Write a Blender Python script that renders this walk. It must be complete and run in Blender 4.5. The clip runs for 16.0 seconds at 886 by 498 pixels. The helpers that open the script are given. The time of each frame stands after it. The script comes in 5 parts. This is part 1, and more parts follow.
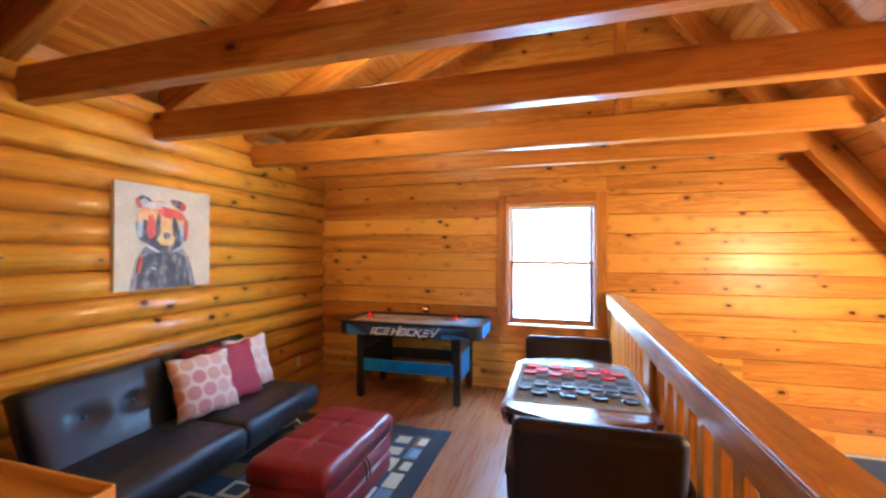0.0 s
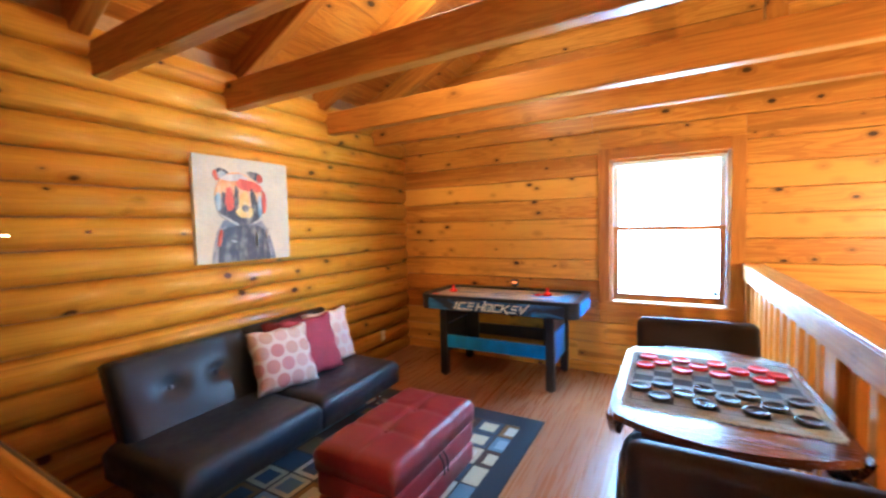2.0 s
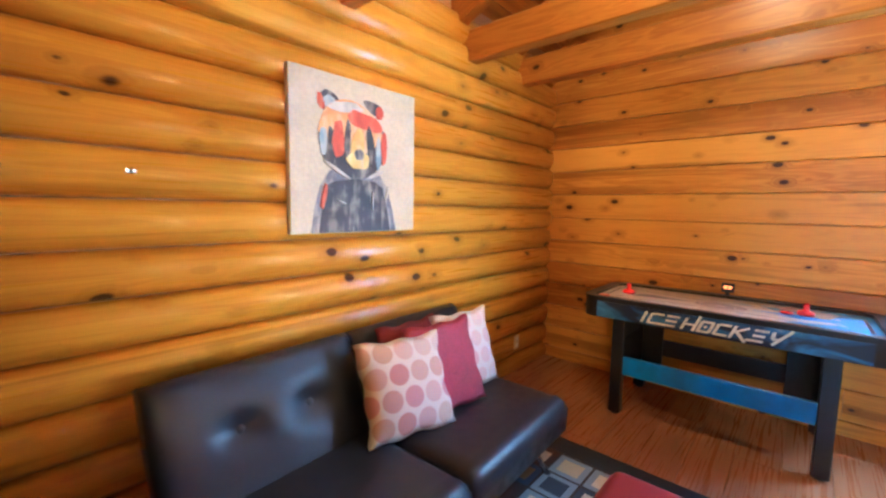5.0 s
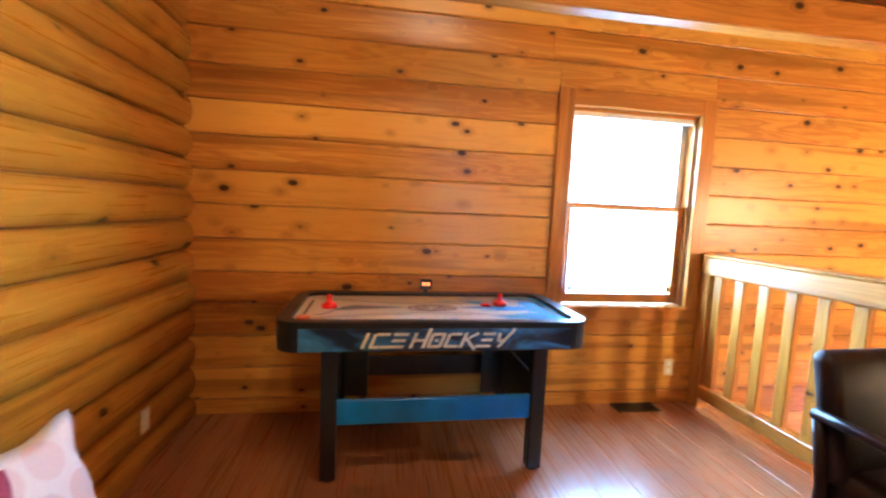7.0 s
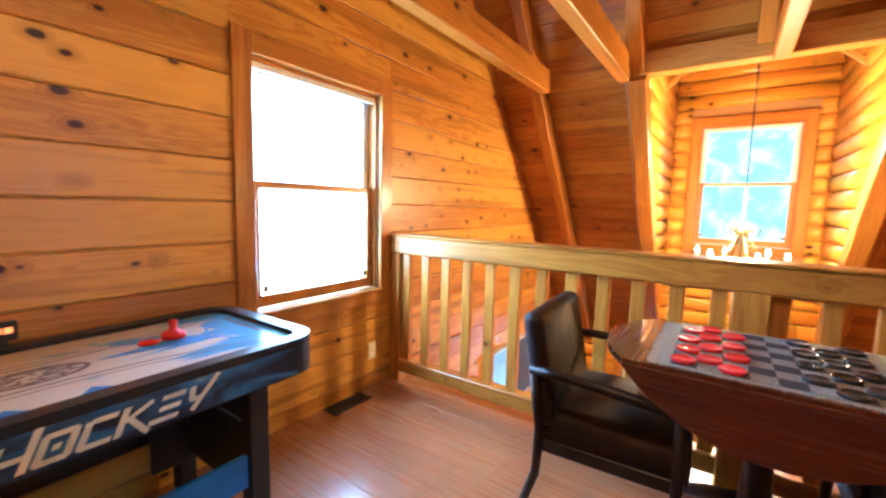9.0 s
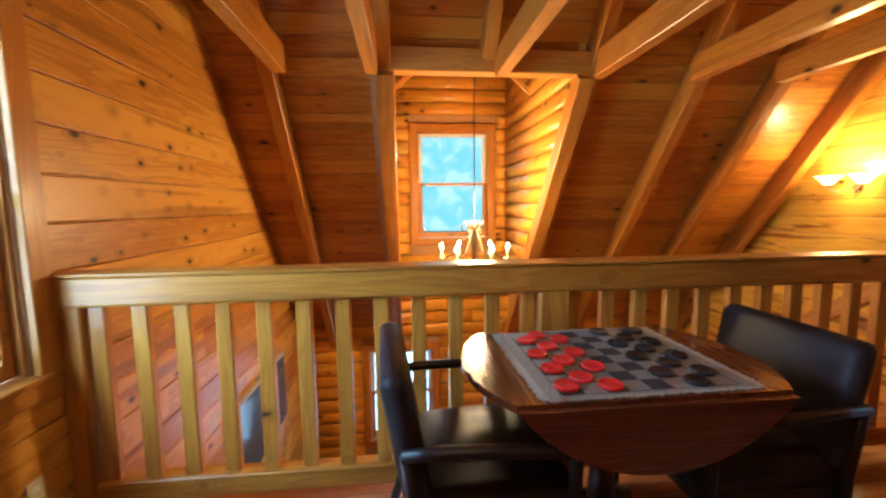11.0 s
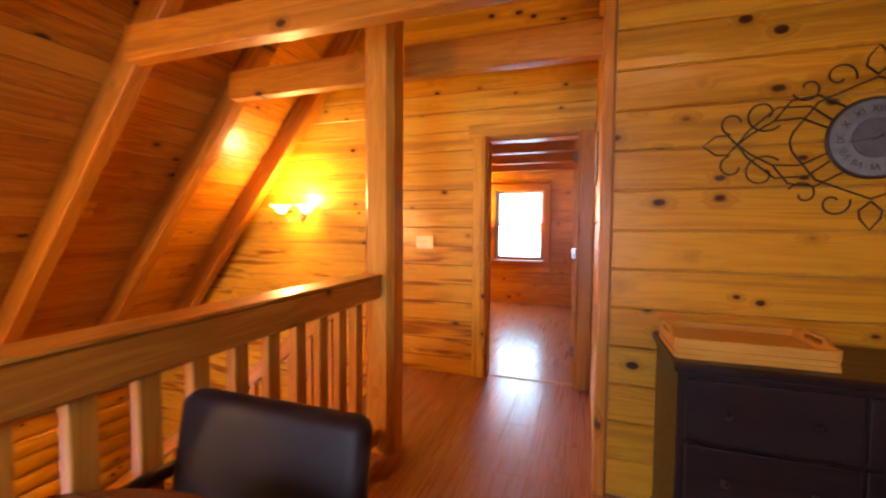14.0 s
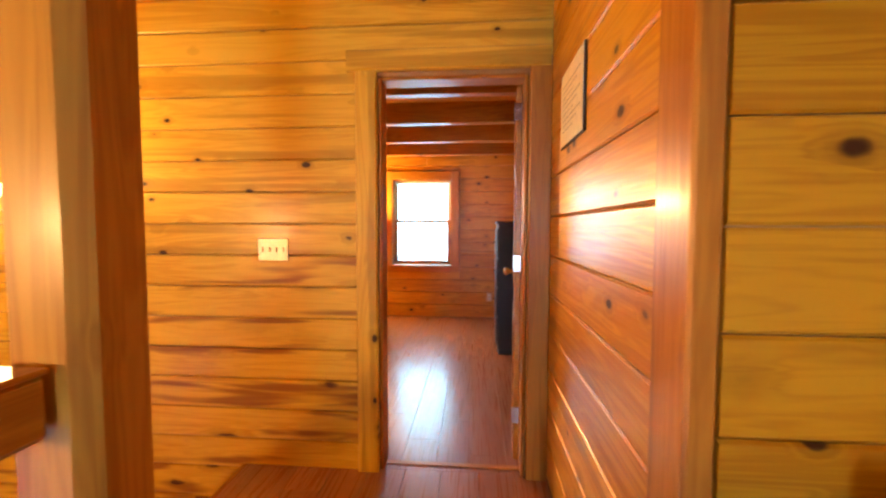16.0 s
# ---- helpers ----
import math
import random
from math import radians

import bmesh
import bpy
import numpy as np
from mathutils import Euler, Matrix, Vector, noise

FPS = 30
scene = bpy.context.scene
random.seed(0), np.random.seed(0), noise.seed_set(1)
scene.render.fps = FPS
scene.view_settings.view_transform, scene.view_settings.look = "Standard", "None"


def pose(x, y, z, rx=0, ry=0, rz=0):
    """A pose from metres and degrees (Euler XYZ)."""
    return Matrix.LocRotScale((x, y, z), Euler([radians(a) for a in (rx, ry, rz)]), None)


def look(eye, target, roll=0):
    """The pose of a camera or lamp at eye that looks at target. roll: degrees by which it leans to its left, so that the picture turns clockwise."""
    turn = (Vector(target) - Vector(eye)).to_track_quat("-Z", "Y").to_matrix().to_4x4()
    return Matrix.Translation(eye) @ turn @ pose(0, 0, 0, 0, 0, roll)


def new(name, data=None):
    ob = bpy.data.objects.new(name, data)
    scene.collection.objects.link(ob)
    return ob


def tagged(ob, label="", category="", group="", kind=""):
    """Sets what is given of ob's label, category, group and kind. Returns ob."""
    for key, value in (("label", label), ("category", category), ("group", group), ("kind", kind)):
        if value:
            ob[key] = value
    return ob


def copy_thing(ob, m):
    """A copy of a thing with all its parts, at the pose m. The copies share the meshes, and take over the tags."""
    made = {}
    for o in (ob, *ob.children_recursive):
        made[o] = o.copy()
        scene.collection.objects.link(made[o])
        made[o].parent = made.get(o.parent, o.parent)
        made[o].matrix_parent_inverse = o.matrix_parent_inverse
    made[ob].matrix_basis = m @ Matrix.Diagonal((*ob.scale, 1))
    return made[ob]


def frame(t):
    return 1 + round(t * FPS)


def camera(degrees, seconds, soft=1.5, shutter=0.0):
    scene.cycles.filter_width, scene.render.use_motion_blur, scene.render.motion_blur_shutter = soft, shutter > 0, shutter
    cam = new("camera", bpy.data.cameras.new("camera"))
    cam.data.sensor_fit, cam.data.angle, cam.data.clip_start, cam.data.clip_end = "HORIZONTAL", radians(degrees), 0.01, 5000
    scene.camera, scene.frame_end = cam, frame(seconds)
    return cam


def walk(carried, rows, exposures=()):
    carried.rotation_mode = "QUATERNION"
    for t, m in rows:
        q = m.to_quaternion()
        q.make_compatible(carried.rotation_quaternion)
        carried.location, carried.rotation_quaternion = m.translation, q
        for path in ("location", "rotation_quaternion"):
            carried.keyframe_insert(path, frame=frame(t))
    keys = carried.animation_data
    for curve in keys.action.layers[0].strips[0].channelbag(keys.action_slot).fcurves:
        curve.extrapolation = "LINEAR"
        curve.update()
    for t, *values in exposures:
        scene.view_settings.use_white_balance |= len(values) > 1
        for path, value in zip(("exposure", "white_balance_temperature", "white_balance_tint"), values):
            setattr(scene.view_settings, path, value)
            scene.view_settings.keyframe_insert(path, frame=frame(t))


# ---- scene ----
# ---- camera and walk ----
cam = camera(94.8, 16.0, soft=2.4, shutter=0.3)
PATH = [
    (0, (0.261, 0.454, 1.434), (-0.303, 2.373, 1.448), 0.1),
    (0.5, (0.222, 0.572, 1.4), (-0.122, 2.542, 1.352), -0.4),
    (1, (0.225, 0.727, 1.382), (-0.148, 2.691, 1.324), -0.6),
    (1.5, (0.216, 0.841, 1.381), (-0.392, 2.745, 1.302), -0.9),
    (2, (0.182, 0.849, 1.388), (-0.798, 2.589, 1.274), -1.4),
    (2.5, (0.15, 0.81, 1.361), (-1.142, 2.329, 1.209), -1.8),
    (3, (0.094, 0.825, 1.341), (-1.377, 2.169, 1.17), -1.5),
    (3.2, (0.036, 0.851, 1.329), (-1.466, 2.16, 1.151), -1.3),
    (5.3, (-0.941, 1.642, 1.294), (-2.154, 3.219, 1.089), 2.3),
    (5.5, (-1.01, 1.755, 1.296), (-2.087, 3.427, 1.09), 2.8),
    (6, (-1.194, 1.964, 1.271), (-1.802, 3.858, 1.063), 3.3),
    (6.5, (-1.391, 2.125, 1.258), (-1.529, 4.11, 1.064), 3.0),
    (7, (-1.439, 2.309, 1.25), (-1.149, 4.279, 1.061), 2.5),
    (7.5, (-1.437, 2.469, 1.233), (-0.764, 4.343, 1.041), 2.1),
    (8, (-1.461, 2.682, 1.259), (-0.434, 4.388, 1.072), 1.7),
    (8.5, (-1.45, 2.757, 1.261), (-0.119, 4.236, 1.055), 1.6),
    (9, (-1.41, 2.852, 1.237), (0.221, 3.99, 1.024), 1.4),
    (9.2, (-1.399, 2.928, 1.244), (0.323, 3.923, 1.031), 1.2),
    (11.3, (-0.93, 3.451, 1.287), (1.013, 3.029, 1.079), -0.4),
    (11.5, (-0.881, 3.472, 1.277), (1.021, 2.887, 1.077), -0.1),
    (12, (-0.753, 3.394, 1.281), (0.998, 2.44, 1.121), 0.6),
    (12.5, (-0.631, 3.26, 1.314), (0.899, 1.977, 1.206), 0.7),
    (13, (-0.479, 3.203, 1.336), (0.748, 1.625, 1.264), 0.6),
    (13.5, (-0.376, 3.094, 1.323), (0.541, 1.318, 1.237), 0.3),
    (14, (-0.383, 2.793, 1.294), (0.262, 0.902, 1.193), 0.4),
    (14.5, (-0.346, 2.455, 1.291), (0.095, 0.508, 1.172), 0.6),
    (15, (-0.299, 2.109, 1.303), (0.021, 0.139, 1.18), 0.7),
    (15.5, (-0.263, 1.767, 1.298), (0.062, -0.203, 1.176), 0.2),
    (16, (-0.1, 1.434, 1.289), (0.058, -0.556, 1.182), 0.1),
]
EXPOSURES = [(0.0, 0.30, 5200, 4), (1.5, 0.46, 5100, 0), (3.0, 0.74, 5000, -2), (5.5, 0.66, 5000, 4), (7.0, 0.47, 5300, 8), (8.0, 0.28, 5500, 18), (9.0, 0.20, 5500, 10),
             (11.5, -0.82, 6000, 6), (12.0, -0.62, 6700, 14), (12.5, -0.42, 8000, 40), (13.0, -0.36, 8100, 46), (13.5, -0.55, 8100, 46), (14.0, -0.36, 8000, 36), (16.0, -0.26, 7700, 20)]
walk(cam, [(t, look(eye, target, roll)) for t, eye, target, roll in PATH], EXPOSURES)

# ---- daylight ----
world = bpy.data.worlds.new("world")
scene.world = world
world.use_nodes = True
wn = world.node_tree.nodes
sky = wn.new("ShaderNodeTexSky")
sky.sky_type, sky.sun_disc = "NISHITA", False
sky.sun_elevation, sky.sun_rotation = radians(44.6), radians(80.5)
sky.air_density, sky.dust_density = 1.0, 1.2
world.node_tree.links.new(sky.outputs[0], wn["Background"].inputs[0])
wn["Background"].inputs[1].default_value = 0.15


def lamp(name, kind, energy, colour, m, size=0.1, size_y=0.0):
    data = bpy.data.lights.new(name, kind)
    data.energy, data.color = energy, colour
    if kind == "AREA":
        data.shape, data.size, data.size_y = "RECTANGLE", size, size_y or size
    elif kind == "SUN":
        data.angle = size
    else:
        data.shadow_soft_size = size
    ob = new(name, data)
    ob.matrix_world = m
    return ob


lamp("sun", "SUN", 3.0, (1.0, 0.95, 0.88), look((25, 4.2, 25), (0, 0, 0)), radians(0.6))
DAY = (0.46, 0.72, 1.0)
WARM = (1.0, 0.70, 0.36)
# sky light in the window openings; the dormer's lamp is added outside, above view
lamp("window_light_north", "AREA", 200, DAY, look((0.14, 4.98, 1.32), (0.14, 3.0, 1.14)), 1.5, 1.7)
lamp("window_light_bedroom", "AREA", 90, (0.30, 0.70, 1.0), look((0.66, -4.55, 1.37), (0.66, -2.0, 1.1)), 1.3, 1.6)
lamp("window_light_dormer", "AREA", 160, DAY, look((5.35, 2.9, 2.85), (3.4, 2.7, 1.2)), 1.3, 0.9)
lamp("window_light_lower", "AREA", 30, DAY, look((4.58, 3.47, -1.3), (2.5, 3.4, -1.5)), 0.9, 1.3)


# ---- materials ----
def shader(name):
    m = bpy.data.materials.new(name)
    m.use_nodes = True
    nt = m.node_tree
    return m, nt, nt.nodes["Principled BSDF"]


def math_node(nt, op, a, b=0.5, clamp=False):
    n = nt.nodes.new("ShaderNodeMath")
    n.operation, n.use_clamp = op, clamp
    for i, v in enumerate((a, b)):
        if isinstance(v, (int, float)):
            n.inputs[i].default_value = v
        else:
            nt.links.new(v, n.inputs[i])
    return n.outputs[0]


def mix(nt, fac, a, b, blend="MIX"):
    n = nt.nodes.new("ShaderNodeMix")
    n.data_type, n.blend_type = "RGBA", blend
    for i, v in ((0, fac), (6, a), (7, b)):
        if isinstance(v, (int, float)):
            n.inputs[i].default_value = v
        elif isinstance(v, tuple):
            n.inputs[i].default_value = (*v, 1.0)
        else:
            nt.links.new(v, n.inputs[i])
    return n.outputs[2]


def ramp(nt, fac, lo, hi, a=0.0, b=1.0):
    n = nt.nodes.new("ShaderNodeMapRange")
    n.interpolation_type = "SMOOTHSTEP"
    nt.links.new(fac, n.inputs[0])
    for i, v in enumerate((lo, hi, a, b)):
        n.inputs[i + 1].default_value = v
    return n.outputs[0]


def bump(nt, bsdf, height, strength=0.2, distance=0.004):
    n = nt.nodes.new("ShaderNodeBump")
    n.inputs["Strength"].default_value, n.inputs["Distance"].default_value = strength, distance
    nt.links.new(height, n.inputs["Height"])
    nt.links.new(n.outputs[0], bsdf.inputs["Normal"])


def coords(nt, stretch=(1, 1, 1), random_shift=True):
    tc = nt.nodes.new("ShaderNodeTexCoord")
    mp = nt.nodes.new("ShaderNodeMapping")
    mp.inputs["Scale"].default_value = stretch
    src = tc.outputs["Object"]
    if random_shift:
        r = chance(nt)
        mul = nt.nodes.new("ShaderNodeVectorMath")
        mul.operation = "MULTIPLY_ADD"
        nt.links.new(r, mul.inputs[0])
        mul.inputs[1].default_value = (37.0, 91.0, 53.0)
        nt.links.new(src, mul.inputs[2])
        src = mul.outputs[0]
    nt.links.new(src, mp.inputs[0])
    return mp.outputs[0]


def chance(nt):
    a = nt.nodes.new("ShaderNodeObjectInfo").outputs["Random"]
    b = nt.nodes.new("ShaderNodeNewGeometry").outputs["Random Per Island"]
    return math_node(nt, "FRACT", math_node(nt, "ADD", a, b))


def noise_node(nt, vec, scale, detail=4.0, distortion=0.0):
    n = nt.nodes.new("ShaderNodeTexNoise")
    nt.links.new(vec, n.inputs["Vector"])
    n.inputs["Scale"].default_value, n.inputs["Detail"].default_value, n.inputs["Distortion"].default_value = scale, detail, distortion
    return n.outputs["Fac"]


def wood(name, light, dark, knot=(0.05, 0.016, 0.006), rough=0.34, knots=0.5, size=6.5, vary=0.35, coat=0.12, grain=1.0, relief=0.16, thin="y", streaks=0.60, coat_rough=0.16, heart=0.6, stretch=0.62, run=0.35, heartwood=None):
    """Varnished softwood; the grain runs along the piece's own x."""
    m, nt, bsdf = shader(name)
    r = chance(nt)
    v = coords(nt, (0.55, 7.0, 7.0))
    big = noise_node(nt, v, 1.7, 3.0, 0.9)
    fine = noise_node(nt, coords(nt, (1.6, 70.0, 70.0)), 1.4, 3.0)
    kv = coords(nt, (stretch, 0.12, 1.0) if thin == "y" else (stretch, 1.0, 0.12))
    vo = nt.nodes.new("ShaderNodeTexVoronoi")
    nt.links.new(kv, vo.inputs["Vector"])
    vo.inputs["Scale"].default_value = size
    dist = math_node(nt, "ADD", vo.outputs["Distance"], math_node(nt, "MULTIPLY", math_node(nt, "SUBTRACT", noise_node(nt, coords(nt), 18.0, 2.0), 0.5), 0.10))
    sep = nt.nodes.new("ShaderNodeSeparateColor")
    nt.links.new(vo.outputs["Color"], sep.inputs[0])
    gate = math_node(nt, "LESS_THAN", sep.outputs[0], knots)
    dist = math_node(nt, "DIVIDE", dist, math_node(nt, "ADD", math_node(nt, "MULTIPLY", sep.outputs[1], 0.55), 0.38))
    core = math_node(nt, "MULTIPLY", ramp(nt, dist, 0.20, 0.12), gate)
    halo = math_node(nt, "MULTIPLY", ramp(nt, dist, 0.50, 0.14), gate)
    rings = math_node(nt, "SINE", math_node(nt, "ADD", math_node(nt, "MULTIPLY", big, 46.0), math_node(nt, "MULTIPLY", halo, 9.0)), 0.0)
    tone = math_node(nt, "ADD", math_node(nt, "MULTIPLY", rings, 0.16 * grain), math_node(nt, "MULTIPLY", big, 0.85))
    tone = math_node(nt, "ADD", tone, math_node(nt, "MULTIPLY", math_node(nt, "SUBTRACT", fine, 0.5), 0.5 * grain))
    tone = math_node(nt, "ADD", tone, math_node(nt, "MULTIPLY", math_node(nt, "SUBTRACT", r, 0.5), vary * 1.6), clamp=True)
    col = mix(nt, ramp(nt, tone, 0.05, 0.95), light, dark)
    # heartwood streaks on some pieces
    streak = ramp(nt, noise_node(nt, coords(nt, (run, 9.0, 9.0)), 1.3, 2.0, 0.4), streaks, streaks + 0.12, 0.0, heart)
    col = mix(nt, streak, col, heartwood or tuple(c * 0.62 for c in dark))
    col = mix(nt, math_node(nt, "MULTIPLY", halo, 0.45), col, tuple(c * 0.55 for c in dark))
    col = mix(nt, core, col, knot)
    nt.links.new(col, bsdf.inputs["Base Color"])
    nt.links.new(ramp(nt, fine, 0.2, 0.8, rough - 0.06, rough + 0.10), bsdf.inputs["Roughness"])
    bsdf.inputs["Specular IOR Level"].default_value = 0.35
    bsdf.inputs["Coat Weight"].default_value = coat
    bsdf.inputs["Coat Roughness"].default_value = coat_rough
    bump(nt, bsdf, math_node(nt, "ADD", fine, math_node(nt, "MULTIPLY", core, -0.6)), relief, 0.003)
    return m


def plain(name, colour, rough=0.5, metal=0.0, vary=0.12, scale=30.0, coat=0.0, relief=0.08, distance=0.002, shine=0.5):
    m, nt, bsdf = shader(name)
    v = coords(nt)
    n1, n2 = noise_node(nt, v, scale, 4.0), noise_node(nt, v, scale * 0.12, 3.0)
    f = math_node(nt, "ADD", math_node(nt, "MULTIPLY", n1, 0.5), math_node(nt, "MULTIPLY", n2, 0.5))
    col = mix(nt, ramp(nt, f, 0.3, 0.7), tuple(c * (1 - vary) for c in colour), tuple(min(1.0, c * (1 + vary)) for c in colour))
    nt.links.new(col, bsdf.inputs["Base Color"])
    nt.links.new(ramp(nt, n2, 0.3, 0.7, max(0.03, rough - 0.07), rough + 0.07), bsdf.inputs["Roughness"])
    bsdf.inputs["Metallic"].default_value = metal
    bsdf.inputs["Specular IOR Level"].default_value = shine
    bsdf.inputs["Coat Weight"].default_value = coat
    if relief:
        bump(nt, bsdf, n1, relief, distance)
    return m


def glow(name, colour, strength):
    m, nt, bsdf = shader(name)
    bsdf.inputs["Base Color"].default_value = (*colour, 1)
    bsdf.inputs["Emission Color"].default_value = (*colour, 1)
    bsdf.inputs["Emission Strength"].default_value = strength
    return m


def glass_material(name, tint=(0.95, 0.98, 1.0)):
    m, nt, bsdf = shader(name)
    bsdf.inputs["Base Color"].default_value = (*tint, 1)
    bsdf.inputs["Transmission Weight"].default_value = 1.0
    bsdf.inputs["Roughness"].default_value = 0.0
    bsdf.inputs["IOR"].default_value = 1.02
    return m


BOARD = wood("pine_boards", (0.69, 0.335, 0.046), (0.43, 0.158, 0.016), knot=(0.040, 0.011, 0.005), knots=0.80, size=8.4, coat_rough=0.36, vary=0.50, streaks=0.57, heart=0.65)
GLOSSY = wood("glossy_pine_boards", (0.70, 0.350, 0.036), (0.50, 0.190, 0.014), knot=(0.035, 0.010, 0.004), knots=0.6, size=8.0, coat=0.08, coat_rough=0.14)
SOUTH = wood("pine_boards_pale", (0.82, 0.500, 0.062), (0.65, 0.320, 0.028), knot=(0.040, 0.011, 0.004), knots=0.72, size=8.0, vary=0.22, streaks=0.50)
RUSTIC = wood("pine_boards_rustic", (0.82, 0.500, 0.065), (0.66, 0.320, 0.028), knot=(0.090, 0.022, 0.006), knots=0.85, size=6.0, vary=0.22, streaks=0.54, heart=0.85, stretch=0.30, run=1.0, heartwood=(0.27, 0.075, 0.010))
# golden, knottier boards; base colour also darkened for the stub wall's dimmer light
GOLDEN_SHADED = wood("golden_pine_boards_shaded", (0.58, 0.275, 0.020), (0.40, 0.150, 0.008), knot=(0.045, 0.010, 0.004), knots=0.95, size=7.4, vary=0.30)
LOG = wood("pine_logs", (0.77, 0.388, 0.034), (0.56, 0.212, 0.014), knot=(0.050, 0.013, 0.004), rough=0.30, knots=0.85, vary=0.25, size=7.0, coat=0.3, grain=0.5)
BEAM = wood("pine_beams", (0.48, 0.190, 0.022), (0.30, 0.092, 0.010), knots=0.25, vary=0.2)
DECK = wood("pine_roof_boards", (0.58, 0.240, 0.026), (0.36, 0.110, 0.010), knots=0.55, vary=0.35, thin="z")
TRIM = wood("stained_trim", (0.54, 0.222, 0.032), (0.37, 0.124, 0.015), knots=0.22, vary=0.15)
RAIL = wood("pine_rail", (0.58, 0.262, 0.038), (0.38, 0.136, 0.016), knots=0.3, vary=0.2)
PLANK = wood("laminate_planks", (0.35, 0.142, 0.062), (0.25, 0.090, 0.038), rough=0.28, knots=0.0, vary=0.12, coat=1.0, grain=0.15, relief=0.02, coat_rough=0.21, heart=0.12)
DARKWOOD = wood("espresso_wood", (0.022, 0.011, 0.011), (0.012, 0.006, 0.007), knots=0.0, vary=0.2, rough=0.35, grain=0.5)
CHERRY = wood("cherry_table_wood", (0.15, 0.042, 0.015), (0.075, 0.020, 0.009), knots=0.0, vary=0.2, rough=0.22, coat=0.6, grain=0.6)
TRAYWOOD = wood("tray_wood", (0.58, 0.29, 0.050), (0.44, 0.19, 0.028), knots=0.05, vary=0.12, grain=0.5)
CABIN = wood("toy_cabin_wood", (0.36, 0.125, 0.032), (0.20, 0.055, 0.014), knots=0.1, vary=0.3)
# black leather; the blue in its base colour imitates sheen from the window
LEATHER = plain("black_leather", (0.013, 0.018, 0.031), 0.38, vary=0.15, scale=160.0, relief=0.05, distance=0.001)
BROWN = plain("dark_brown_leather", (0.020, 0.012, 0.013), 0.52, vary=0.25, scale=120.0, relief=0.08, distance=0.001, shine=0.35)
RED = plain("red_leather", (0.21, 0.017, 0.027), 0.36, vary=0.12, scale=150.0, relief=0.05, distance=0.001)
CHROME = plain("chrome", (0.62, 0.62, 0.64), 0.18, 1.0, relief=0)
IRON = plain("dark_iron", (0.055, 0.045, 0.038), 0.5, 0.7)
BLACK = plain("black_laminate", (0.012, 0.012, 0.016), 0.35, vary=0.3)
BLUE = plain("blue_laminate", (0.015, 0.20, 0.66), 0.35, vary=0.35, scale=8.0)
WHITE = plain("white_plastic", (0.80, 0.80, 0.78), 0.4)
VINYL = plain("white_vinyl_sash", (0.78, 0.77, 0.72), 0.4)
IVORY = plain("ivory_plastic", (0.72, 0.62, 0.42), 0.4)
SCARLET = plain("scarlet_plastic", (0.76, 0.022, 0.022), 0.3, relief=0)
JET = plain("black_plastic", (0.018, 0.018, 0.020), 0.3, relief=0)
GLASS = glass_material("window_glass")
CORD = plain("black_cord", (0.02, 0.02, 0.02), 0.6, relief=0)
PLASTER = plain("hidden_shell", (0.45, 0.25, 0.10), 0.8)


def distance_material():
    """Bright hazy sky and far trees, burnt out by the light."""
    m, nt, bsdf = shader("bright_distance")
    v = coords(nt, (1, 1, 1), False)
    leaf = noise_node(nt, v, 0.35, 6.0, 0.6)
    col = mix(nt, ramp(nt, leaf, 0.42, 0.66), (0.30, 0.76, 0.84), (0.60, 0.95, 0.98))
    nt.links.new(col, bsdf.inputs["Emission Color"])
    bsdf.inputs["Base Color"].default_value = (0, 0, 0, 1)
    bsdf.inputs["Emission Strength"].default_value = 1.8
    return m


DISTANCE = distance_material()


# ---- building helpers ----
def link(name, bm, material, parent=None, label="", m=None, smooth=False):
    me = bpy.data.meshes.new(name)
    bmesh.ops.recalc_face_normals(bm, faces=bm.faces)
    bm.to_mesh(me)
    bm.free()
    if smooth:
        me.polygons.foreach_set("use_smooth", [True] * len(me.polygons))
    if material:
        me.materials.append(material)
    ob = new(name, me)
    if parent:
        ob.parent = parent
    if m is not None:
        ob.matrix_basis = m
    if label:
        tagged(ob, label)
    return ob


def part(name, bm, material, parent, label="", m=None, smooth=False):
    return link(name, bm, material, parent, label, m, smooth)


def thing(name, m, label, category, group="", kind=""):
    ob = new(name)
    ob.empty_display_size = 0.1
    ob.matrix_world = m
    return tagged(ob, label, category, group, kind)


def add_box(bm, x0, x1, y0, y1, z0, z1, bevel=0.0, segments=1):
    made = bmesh.ops.create_cube(bm, size=1.0)["verts"]
    bmesh.ops.transform(bm, verts=made, matrix=Matrix.Translation(((x0 + x1) / 2, (y0 + y1) / 2, (z0 + z1) / 2)) @ Matrix.Diagonal((x1 - x0, y1 - y0, z1 - z0, 1)))
    if bevel:
        edges = list({e for v in made for e in v.link_edges})
        bmesh.ops.bevel(bm, geom=edges, offset=bevel, segments=segments, affect="EDGES", profile=0.5)
    return bm


def box(x0, x1, y0, y1, z0, z1, bevel=0.0, segments=1):
    return add_box(bmesh.new(), x0, x1, y0, y1, z0, z1, bevel, segments)


def boxes(rows, bevel=0.0, segments=1):
    """Several boxes of one part, each built apart and then joined."""
    out = bmesh.new()
    for r in rows:
        b = box(*r, bevel, segments)
        me = bpy.data.meshes.new("piece")
        b.to_mesh(me)
        b.free()
        out.from_mesh(me)
        bpy.data.meshes.remove(me)
    return out


